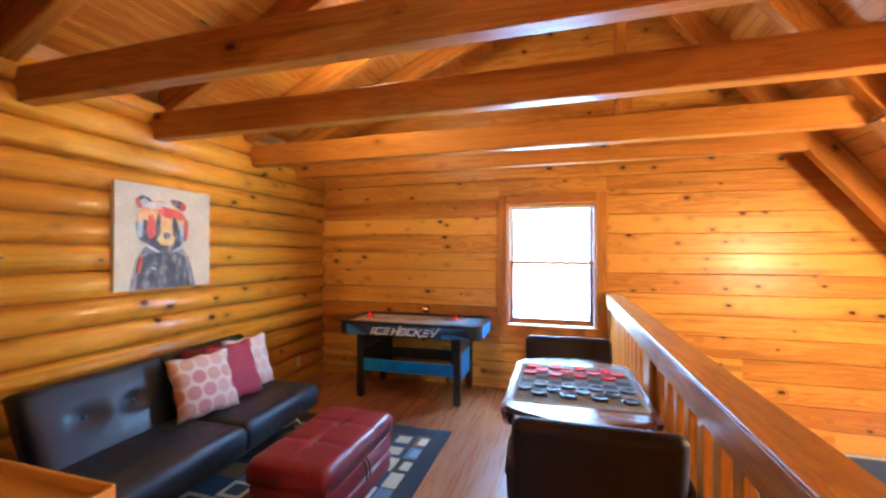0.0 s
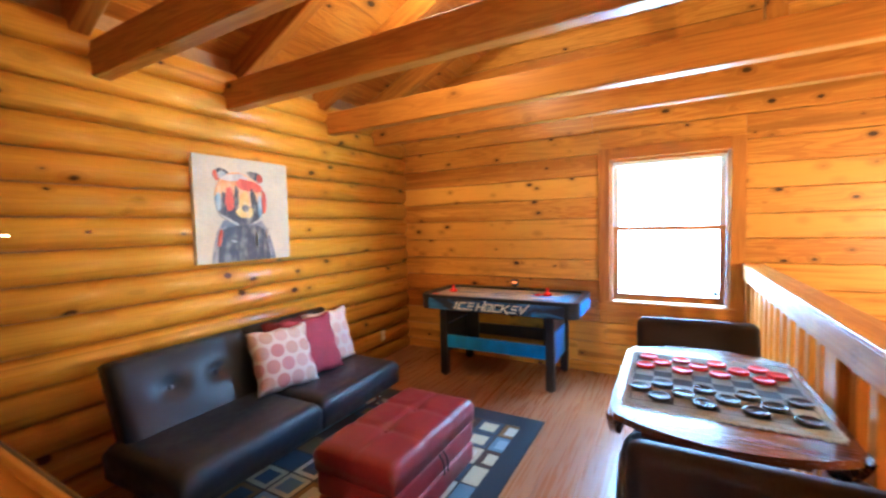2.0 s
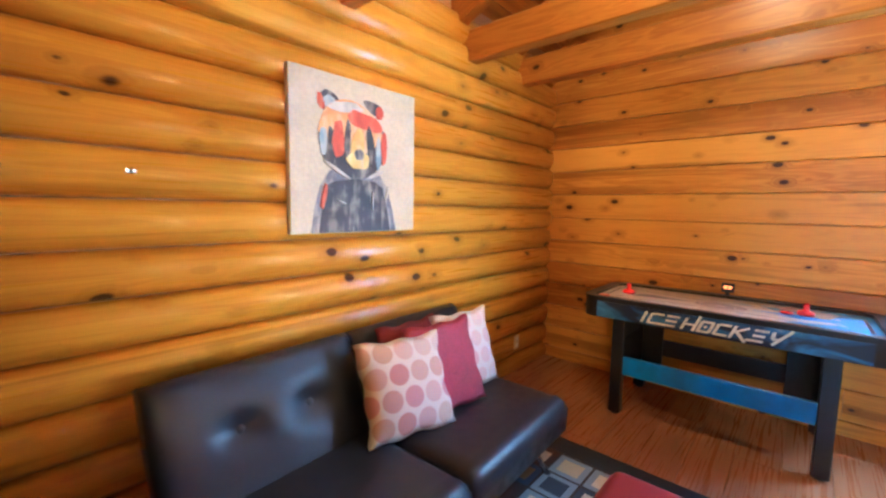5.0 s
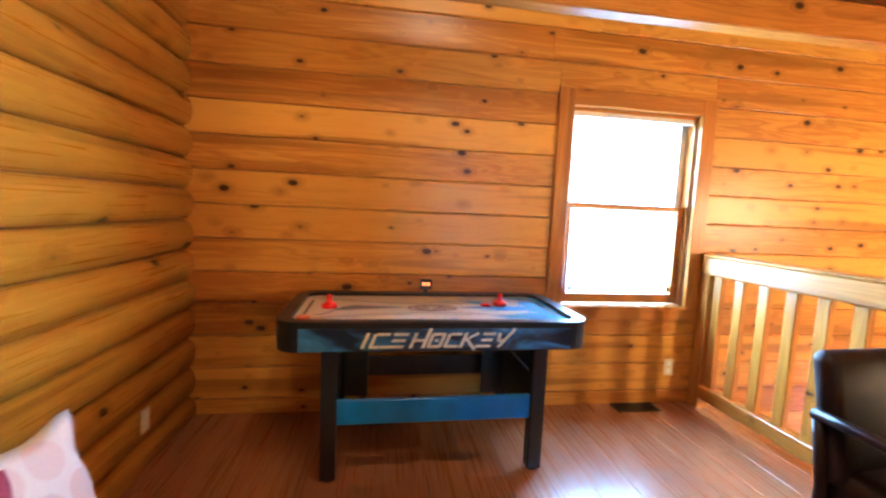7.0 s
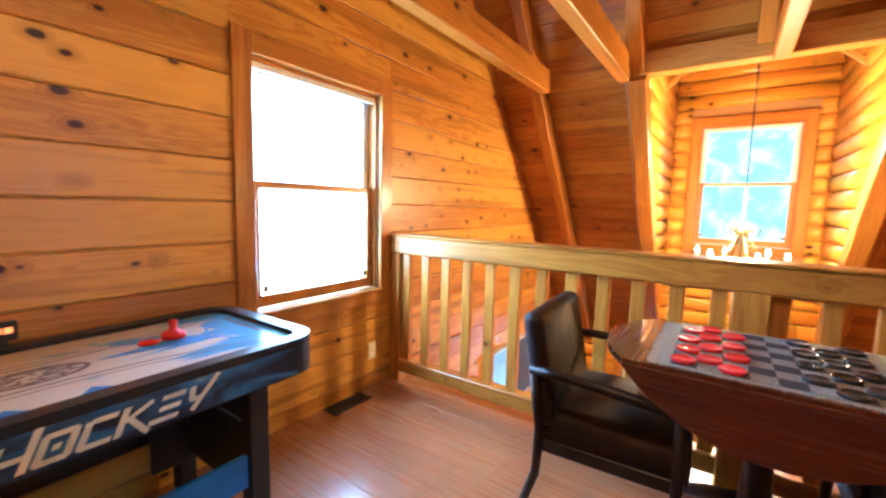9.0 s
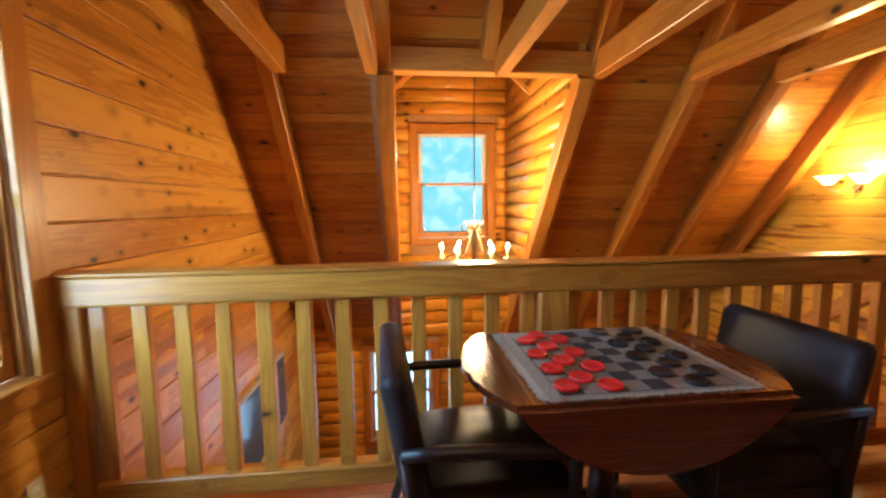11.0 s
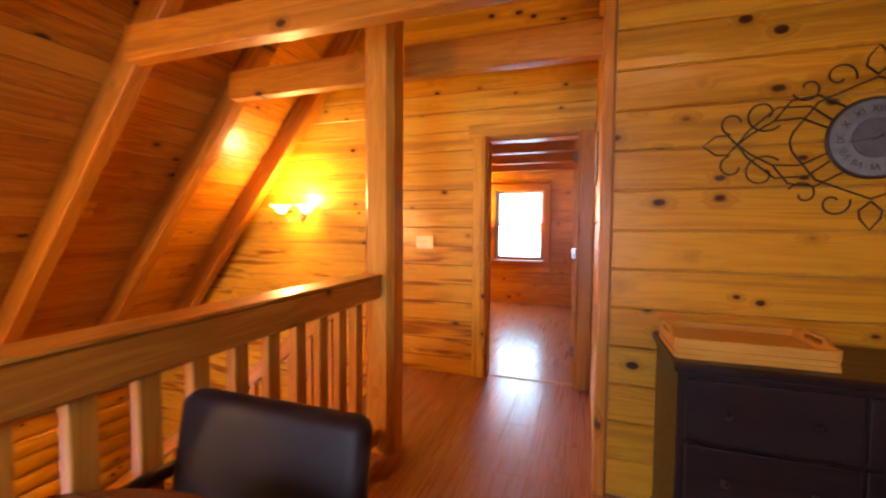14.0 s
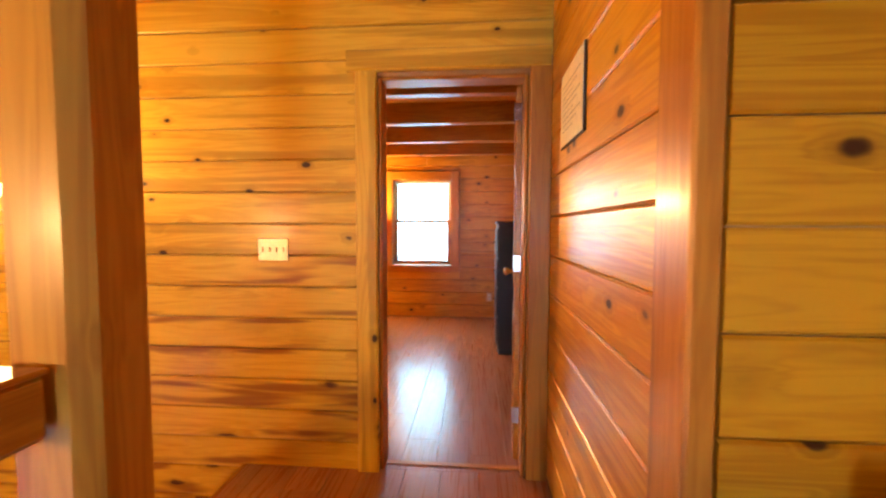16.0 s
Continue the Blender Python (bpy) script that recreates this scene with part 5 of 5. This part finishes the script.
SQ = 0.0675
checkmat = thing("checkers_mat", at(0.322, 2.70, TZ, 1.0), "grey and black checked woven mat with fringed ends", "game mat")
part("cloth", box(-0.289, 0.289, -0.318, 0.318, 0.0005, 0.0055, 0.002), board_material(SQ), checkmat)
fringe_rng = random.Random(9)
fr = []
for s in (-1, 1):
    for i in range(76):
        x = -0.287 + i * 0.00765
        ln = fringe_rng.uniform(0.018, 0.030)
        fr.append((x - 0.0026, x + 0.0026, min(s * 0.317, s * (0.317 + ln)), max(s * 0.317, s * (0.317 + ln)), 0.001, 0.0045))
tagged(part("fringe", boxes(fr), plain("fringe_yarn", (0.42, 0.40, 0.34), 0.9), checkmat), kind="stuff")
edge_rng = random.Random(10)
er = []
for s in (-1, 1):
    for i in range(80):
        y = -0.315 + i * 0.00797
        ln = edge_rng.uniform(0.006, 0.014)
        er.append((min(s * 0.2885, s * (0.2885 + ln)), max(s * 0.2885, s * (0.2885 + ln)), y - 0.0025, y + 0.0025, 0.001, 0.0045))
tagged(part("fringe", boxes(er), plain("selvage_yarn", (0.42, 0.40, 0.34), 0.9), checkmat), kind="stuff")
PIECE = [(0.0, 0.0), (0.034, 0.0), (0.0365, 0.002), (0.0365, 0.010), (0.0345, 0.0125), (0.031, 0.0125), (0.028, 0.0080), (0.018, 0.0075), (0.016, 0.0095), (0.014, 0.0080), (0.0, 0.0078)]
first = {}
for row in range(8):
    if row in (3, 4):
        continue
    red = row > 4
    for colm in range(8):
        if (row + colm) % 2 == 0:
            continue
        rr = random.Random(row * 8 + colm)
        p = Vector((0.322 + (colm - 3.5) * SQ + rr.uniform(-0.008, 0.008), 2.70 + (row - 3.5) * SQ + rr.uniform(-0.008, 0.008), TZ + 0.0058))
        m = Matrix.Translation(p) @ Matrix.Rotation(rr.uniform(0, 6), 4, "Z")
        if red not in first:
            first[red] = tagged(link("checker_piece", lathe(PIECE, 24), SCARLET if red else JET, m=m, smooth=True), ("red" if red else "black") + " ridged plastic checker on the woven mat", "checker", ("red" if red else "black") + " checkers on the mat")
        else:
            copy_thing(first[red], m)


# ---- chairs ----
def arm_chair(m, label):
    """Fronts look towards -y."""
    ch = thing("arm_chair", m, label, "chair", "chairs at the game table")
    part("seat", heightfield(0.54, 0.50, tufted(0.115, [], [], 0.0, 0.2, 0.05, 0.025), 18, 18), BROWN, ch, m=Matrix.Translation((0, -0.01, 0.355)), smooth=True)
    bm = box(-0.288, 0.288, -0.042, 0.042, 0.0, 0.435, 0.040, 5)
    for v in bm.verts:  # the back bows round the sitter and rolls over at the top
        v.co.y += -0.30 * v.co.x * v.co.x + 0.05 * max(0.0, v.co.z / 0.435 - 0.4) ** 2
        v.co.z += 0.012 * (1 - (v.co.x / 0.288) ** 2) * (v.co.z > 0.2)
    part("backrest", bm, BROWN, ch, m=Matrix.Translation((0, 0.235, 0.405)) @ Matrix.Rotation(radians(-8), 4, "X"), smooth=True)
    part("seat_frame", boxes([(-0.270, 0.270, -0.240, 0.235, 0.305, 0.360)], 0.006), DARKWOOD, ch)
    for s in (-1, 1):
        part("leg", tube([(s * 0.275, -0.225, 0.60), (s * 0.272, -0.225, 0.30), (s * 0.268, -0.235, 0.0)], 0.021, 8, 0.75), DARKWOOD, ch, smooth=True)
        part("leg", tube([(s * 0.290, 0.262, 0.63), (s * 0.284, 0.235, 0.40), (s * 0.276, 0.245, 0.22), (s * 0.268, 0.315, 0.0)], 0.021, 8, 0.75), DARKWOOD, ch, smooth=True)
        bm = tube([(s * 0.292, 0.275, 0.635), (s * 0.302, 0.16, 0.640), (s * 0.312, 0.0, 0.632), (s * 0.310, -0.14, 0.612), (s * 0.296, -0.24, 0.585), (s * 0.284, -0.275, 0.560)], 0.022, 10)
        for v in bm.verts:
            v.co.z = 0.60 + (v.co.z - 0.60) * 0.86
        part("arm", bm, DARKWOOD, ch, "curved dark wooden arm", smooth=True)
    return ch


arm_chair(at(0.31, 3.16, 0, 3), "dark brown leather armchair with curved wooden arms beside the game table")
arm_chair(at(0.37, 2.235, 0, 180), "dark brown leather armchair pushed under the game table")

# ---- dresser and what stands on it ----
dresser = thing("dresser", at(-1.50, 0.725, 0), "long dark espresso dresser with knobbed drawers against the wall", "dresser")
part("body", boxes([(-0.78, 0.78, 0.0, 0.435, 0.04, 0.795)], 0.004), DARKWOOD, dresser)
part("top", box(-0.80, 0.80, -0.003, 0.475, 0.795, 0.830, 0.010, 2), DARKWOOD, dresser)
part("base", boxes([(-0.79, 0.79, 0.0, 0.445, 0.0, 0.05)], 0.006), DARKWOOD, dresser)
for i in range(3):
    for j in range(3):
        x0, z0 = -0.755 + i * 0.507, 0.07 + j * 0.2385
        d = part("drawer", box(x0, x0 + 0.495, 0.433, 0.451, z0, z0 + 0.225, 0.006, 2), DARKWOOD, dresser)
        for x in (x0 + 0.12, x0 + 0.375):
            part("knob", lathe([(0.006, 0.0), (0.006, 0.012), (0.013, 0.018), (0.014, 0.024), (0.0, 0.029)], 12), DARKWOOD, d, m=pose(x, 0.451, z0 + 0.115, -90, 0, 0), smooth=True)


def tray(w, d, z, h):
    """A serving tray with raised ends cut for handles; its ends face x."""
    t = thing("serving_tray", at(-0.955, 0.972, z), "honey-coloured wooden serving tray with cut-out handles", "tray", "stacked trays on the dresser")
    part("bottom", box(-w / 2, w / 2, -d / 2, d / 2, 0, 0.007), TRAYWOOD, t)
    for s in (-1, 1):
        part("side", box(-w / 2, w / 2, s * d / 2 - 0.006, s * d / 2 + 0.006, 0.0, h, 0.002), TRAYWOOD, t)
        def crest(y):
            k = min(1.0, max(0.0, (0.34 - abs(y) / d) / 0.12))
            return h + rise * k * k * (3 - 2 * k)
        rise, lo, z0, z1 = (0.020 if z > 0.86 else 0.0), d * 0.19, h - 0.010, h + 0.008
        turned = Matrix.Translation((s * w / 2, 0, 0)) @ Matrix.Rotation(math.pi / 2, 4, "Z")
        ys = [d / 2 - 0.0065 - (d / 2 - 0.0065) * i / 14 for i in range(15)]
        for q in ((-1, 1) if rise else ()):
            slot = [(0.0, z1), (lo - 0.008, z1), (lo, (z0 + z1) / 2 + 0.003), (lo, (z0 + z1) / 2 - 0.003), (lo - 0.008, z0), (0.0, z0)]
            pts = [(0.0, 0.0), (d / 2 - 0.0065, 0.0)] + [(y, crest(y)) for y in ys] + slot
            part("handle_end", outline([(q * a, b) for a, b in pts], -0.006, 0.006), TRAYWOOD, t, m=turned)
        if not rise:
            part("handle_end", outline([(-d / 2 + 0.0065, 0.0), (d / 2 - 0.0065, 0.0), (d / 2 - 0.0065, h), (-d / 2 + 0.0065, h)], -0.006, 0.006), TRAYWOOD, t, m=turned)
    return t


for i in range(3):
    tray(0.475 - 0.006 * (i == 1), 0.325, 0.8305 + 0.0195 * i, 0.019 if i < 2 else 0.034)

# toy log cabin
cabin = thing("toy_log_cabin", at(-2.00, 0.935, 0.8305, 98), "small brown toy log cabin with a porch on the dresser", "toy cabin")
part("base", box(-0.18, 0.20, -0.17, 0.17, 0, 0.012, 0.002), CABIN, cabin)
for k in range(7):
    z = 0.024 + k * 0.0175
    for y in (-0.13, 0.13):
        part("log", tube([(-0.16, y, z), (0.09, y, z)], 0.009), CABIN, cabin, smooth=True)
    for x in (-0.14, 0.07):
        part("log", tube([(x, -0.15, z + 0.008), (x, 0.15, z + 0.008)], 0.009), CABIN, cabin, smooth=True)
for s in (-1, 1):
    m, n = along((-0.035, 0, 0.245), (-0.035 + s * 0.16, 0, 0.150))
    part("roof", box(-n / 2, n / 2 + 0.01, -0.17, 0.17, 0, 0.008), CABIN, cabin, m=m)
    for j in range(6):
        part("shingle", box(-n / 2 + j * n / 6, -n / 2 + j * n / 6 + n / 7, -0.172, 0.172, 0.0085, 0.0125), CABIN, cabin, m=m)
m, n = along((0.08, 0, 0.165), (0.20, 0, 0.145))
part("porch_roof", box(-n / 2, n / 2, -0.16, 0.16, 0, 0.008), CABIN, cabin, m=m)
for y in (-0.14, 0.0, 0.14):
    part("porch_post", tube([(0.18, y, 0.012), (0.18, y, 0.15)], 0.007), CABIN, cabin, smooth=True)
part("porch_rail", tube([(0.18, -0.14, 0.06), (0.18, 0.14, 0.06)], 0.005), CABIN, cabin, smooth=True)

# ---- clock with scrollwork ----
SLATE = plain("slate_clock_face", (0.15, 0.17, 0.17), 0.5, vary=0.3, scale=25.0)
SLATE_D = plain("dark_clock_centre", (0.075, 0.085, 0.088), 0.5, vary=0.3, scale=25.0)
clock = thing("wall_clock", Matrix.Translation((-1.45, STUB + 0.036, 1.656)) @ Matrix.Rotation(math.pi, 4, "Z") @ Matrix.Scale(0.905, 4), "round grey wall clock framed in dark wrought-iron scrollwork", "clock")
part("face", lathe([(0.0, 0.0), (0.165, 0.0), (0.168, 0.008), (0.160, 0.014), (0.0, 0.014)], 40), SLATE, clock, m=pose(0, 0.0, 0, 90, 0, 0))
part("rim", tube([(0.168 * math.cos(t), -0.008, 0.168 * math.sin(t)) for t in [i * math.pi / 20 for i in range(41)]], 0.008), IRON, clock, smooth=True)
part("centre_disc", lathe([(0.0, 0.0), (0.085, 0.0), (0.083, 0.003), (0.0, 0.003)], 32), SLATE_D, clock, m=pose(0, -0.0142, 0, 90, 0, 0))
NUMERALS = ["XII", "I", "II", "III", "IV", "V", "VI", "VII", "VIII", "IX", "X", "XI"]
for i, txt in enumerate(NUMERALS):
    a = radians(90 - 30 * i)
    lettering("numeral", txt, 0.040, BLACK, clock, Matrix.Translation((0.122 * math.cos(a), -0.016, 0.122 * math.sin(a))) @ pose(0, 0, 0, 90, 0, 0) @ Matrix.Rotation(a - math.pi / 2, 4, "Z"))
part("pointer", outline([(-0.004, -0.02), (0.004, -0.02), (0.002, 0.07), (-0.002, 0.07)], -0.022, -0.020), BLACK, clock, m=Matrix.Rotation(radians(58), 4, "Y"))
part("pointer", outline([(-0.003, -0.02), (0.003, -0.02), (0.0015, 0.10), (-0.0015, 0.10)], -0.025, -0.023), BLACK, clock, m=Matrix.Rotation(radians(-100), 4, "Y"))


def spiral(cx, cz, r0, r1, a0, a1, n=22):
    return [(cx + (r0 + (r1 - r0) * i / n) * math.cos(a0 + (a1 - a0) * i / n), 0.0, cz + (r0 + (r1 - r0) * i / n) * math.sin(a0 + (a1 - a0) * i / n)) for i in range(n + 1)]


def mirrored(pts, sx, sz):
    return [(x * sx, y, z * sz) for x, y, z in pts]


for sx in (-1, 1):
    for sz in (-1, 1):
        for pts in (spiral(0.40, 0.135, 0.085, 0.022, -2.4, 3.9), spiral(0.24, 0.235, 0.060, 0.016, -0.4, -6.2), spiral(0.13, 0.275, 0.062, 0.018, 3.4, -2.4), spiral(0.52, 0.10, 0.052, 0.030, -1.4, 3.0),
                    [(0.16, 0, 0.055), (0.26, 0, 0.105), (0.36, 0, 0.10), (0.45, 0, 0.045), (0.52, 0, -0.02)], [(0.15, 0, 0.09), (0.23, 0, 0.155), (0.35, 0, 0.16), (0.46, 0, 0.06), (0.50, 0, 0.0)],
                    [(0.10, 0, 0.14), (0.20, 0, 0.20), (0.30, 0, 0.185), (0.36, 0, 0.10)], [(0.0, 0, 0.26), (0.08, 0, 0.225), (0.20, 0, 0.17), (0.29, 0, 0.04), (0.30, 0, 0.0)]):
            part("scroll", tube(mirrored(pts, sx, sz), 0.0042, 6), IRON, clock, smooth=True)
for sx in (-1, 1):
    part("leaf_tip", tube([(sx * 0.50, 0, 0.0), (sx * 0.54, 0, 0.045), (sx * 0.585, 0, 0.045), (sx * 0.64, 0, 0.0), (sx * 0.585, 0, -0.045), (sx * 0.54, 0, -0.045), (sx * 0.50, 0, 0.0)], 0.0042, 6), IRON, clock, smooth=True)
    part("leaf_tip", tube([(0, 0, sx * 0.27), (0.04, 0, sx * 0.31), (0.035, 0, sx * 0.345), (0, 0, sx * 0.395), (-0.035, 0, sx * 0.345), (-0.04, 0, sx * 0.31), (0, 0, sx * 0.27)], 0.0042, 6), IRON, clock, smooth=True)
part("wall_spacer", boxes([(-0.02, 0.02, 0.0, 0.018, -0.02, 0.02)]), IRON, clock)

# ---- plates, vent, notice ----
def outlet(m, label):
    o = thing("wall_outlet", m, label, "outlet", "wall outlets")
    part("cover", box(-0.035, 0.035, -0.006, 0.0, -0.057, 0.057, 0.002), IVORY, o)
    for z in (-0.025, 0.025):
        part("socket", box(-0.016, 0.016, -0.0085, -0.0055, z - 0.014, z + 0.014, 0.003), WHITE, o)


for y, z in ((1.495, 1.393), (1.803, 1.400)):
    hook = thing("wall_hook", Matrix.Translation((-2.4885, y, z)) @ FRONT_W, "small bright metal hook screwed into a log", "hook", "hooks on the log wall")
    part("plate", box(-0.016, 0.016, -0.004, 0.0, -0.008, 0.008, 0.002), CHROME, hook)
    part("prong", tube([(0, -0.003, 0.0), (0, -0.016, -0.004), (0, -0.022, 0.004), (0, -0.020, 0.012)], 0.0025), CHROME, hook, smooth=True)
outlet(at(0.515, NORTH - 0.0185, 0.25), "ivory duplex outlet on the pine wall under the window")
outlet(Matrix.Translation((-2.492, 4.25, 0.24)) @ FRONT_W, "ivory duplex outlet on the log wall")
outlet(at(-0.30, FAR + 0.0185, 0.30, 180), "ivory duplex outlet on the bedroom wall")
sw = thing("light_switch", at(0.96, SOUTH_Y + 0.0185, 1.17, 180), "four-gang brass light switch plate on the pine wall", "light switch")
part("cover", box(-0.082, 0.082, -0.006, 0.0, -0.058, 0.058, 0.002), plain("ivory_brass_plate", (0.66, 0.60, 0.44), 0.38, 0.35), sw)
for x in (-0.057, -0.019, 0.019, 0.057):
    part("toggle", box(x - 0.005, x + 0.005, -0.016, -0.005, -0.012, 0.012, 0.002), IVORY, sw)
vent = thing("floor_vent", at(0.245, 4.69, 0.001), "dark metal floor register near the window", "vent")
part("tray", box(-0.15, 0.15, -0.055, 0.055, 0.0, 0.003), JET, vent)
for i in range(13):
    part("slat", box(-0.138 + i * 0.0215, -0.122 + i * 0.0215, -0.045, 0.045, 0.0035, 0.007), IRON, vent)
part("frame", boxes([(-0.15, 0.15, -0.055, -0.046, 0.003, 0.008), (-0.15, 0.15, 0.046, 0.055, 0.003, 0.008)]), IRON, vent)
notice = thing("notice_board", Matrix.Translation((HALL + 0.0195, -0.17, 1.765)) @ FRONT_W, "cream notice sheet on a thin dark backing", "notice")
part("backing", box(-0.18, 0.18, -0.010, 0.0, -0.150, 0.150, 0.001), BLACK, notice)
sheet = part("sheet", box(-0.175, 0.175, -0.0115, -0.0102, -0.145, 0.145), plain("cream_paper", (0.72, 0.64, 0.46), 0.7), notice)
for k in range(9):
    part("text_line", box(-0.14, 0.14 - 0.05 * (k % 3), -0.0122, -0.0117, 0.085 - k * 0.022, 0.090 - k * 0.022), paint("faint_ink", (0.35, 0.30, 0.22)), sheet)

# ---- bedroom ----
tall = thing("tall_cabinet", at(-0.60, -2.90, 0), "tall dark wooden cabinet standing in the bedroom", "cabinet")
part("body", box(-0.27, 0.27, -0.24, 0.24, 0.06, 1.32, 0.004), DARKWOOD, tall)
part("top", box(-0.285, 0.285, -0.25, 0.25, 1.32, 1.35, 0.006), DARKWOOD, tall)
part("plinth", box(-0.26, 0.26, -0.23, 0.23, 0.0, 0.06), DARKWOOD, tall)
for i in range(4):
    d = part("drawer", box(0.268, 0.284, -0.22, 0.22, 0.09 + i * 0.30, 0.37 + i * 0.30, 0.004), DARKWOOD, tall)
    part("knob", lathe([(0.006, 0.0), (0.006, 0.012), (0.014, 0.02), (0.0, 0.028)], 12), CHROME, d, m=pose(0.284, 0, 0.23 + i * 0.30, 0, 90, 0), smooth=True)
bed = thing("bed", at(1.50, -2.4, 0), "low wooden bed with a dark footboard in the bedroom", "bed")
part("footboard", box(-0.97, 0.66, 1.04, 1.09, 0.0, 0.60, 0.010), DARKWOOD, bed)
part("mattress", box(-0.48, 0.60, -1.0, 1.02, 0.28, 0.52, 0.05, 3), plain("quilt", (0.30, 0.08, 0.06), 0.9), bed, smooth=True)
part("frame", box(-0.50, 0.62, -1.02, 1.038, 0.0, 0.28, 0.01), DARKWOOD, bed)

# ---- room below ----
tv = thing("wall_television", at(2.72, NORTH - 0.022, -0.62), "large flat blue-grey screen on the lower pine wall", "television")
part("frame", box(-0.66, 0.66, -0.05, 0.0, -0.36, 0.36, 0.006), plain("silver_trim", (0.55, 0.55, 0.56), 0.35, 0.3), tv)
part("screen", box(-0.64, 0.64, -0.054, -0.0505, -0.34, 0.34), plain("screen_glass", (0.06, 0.09, 0.14), 0.12, relief=0), tv)
ext = thing("fire_extinguisher", at(4.27, 2.05, -1.02), "red fire extinguisher with a pale label on the log wall", "extinguisher")
part("tank", lathe([(0.0, 0.0), (0.055, 0.005), (0.06, 0.03), (0.06, 0.34), (0.045, 0.40), (0.02, 0.42), (0.0, 0.42)], 20), SCARLET, ext, smooth=True)
part("valve", boxes([(-0.02, 0.02, -0.02, 0.02, 0.42, 0.46), (-0.07, 0.02, -0.012, 0.012, 0.46, 0.475)], 0.003), JET, ext)
part("bracket", boxes([(0.055, 0.115, -0.03, 0.03, 0.15, 0.25)]), IRON, ext)
seat = thing("lower_sofa", at(3.0, 4.25, LOW), "dark red sofa against the lower wall", "sofa")
part("seat", box(-0.9, 0.9, -0.45, 0.25, 0.12, 0.45, 0.06, 3), plain("red_upholstery", (0.14, 0.02, 0.018), 0.8), seat, smooth=True)
part("backrest", box(-0.9, 0.9, 0.20, 0.42, 0.12, 0.88, 0.06, 3), plain("red_upholstery_back", (0.14, 0.02, 0.018), 0.8), seat, smooth=True)
for s in (-1, 1):
    part("arm", box(s * 0.98 - 0.10, s * 0.98 + 0.10, -0.45, 0.42, 0.0, 0.62, 0.05, 3), plain("red_upholstery_arm", (0.14, 0.02, 0.018), 0.8), seat, smooth=True)
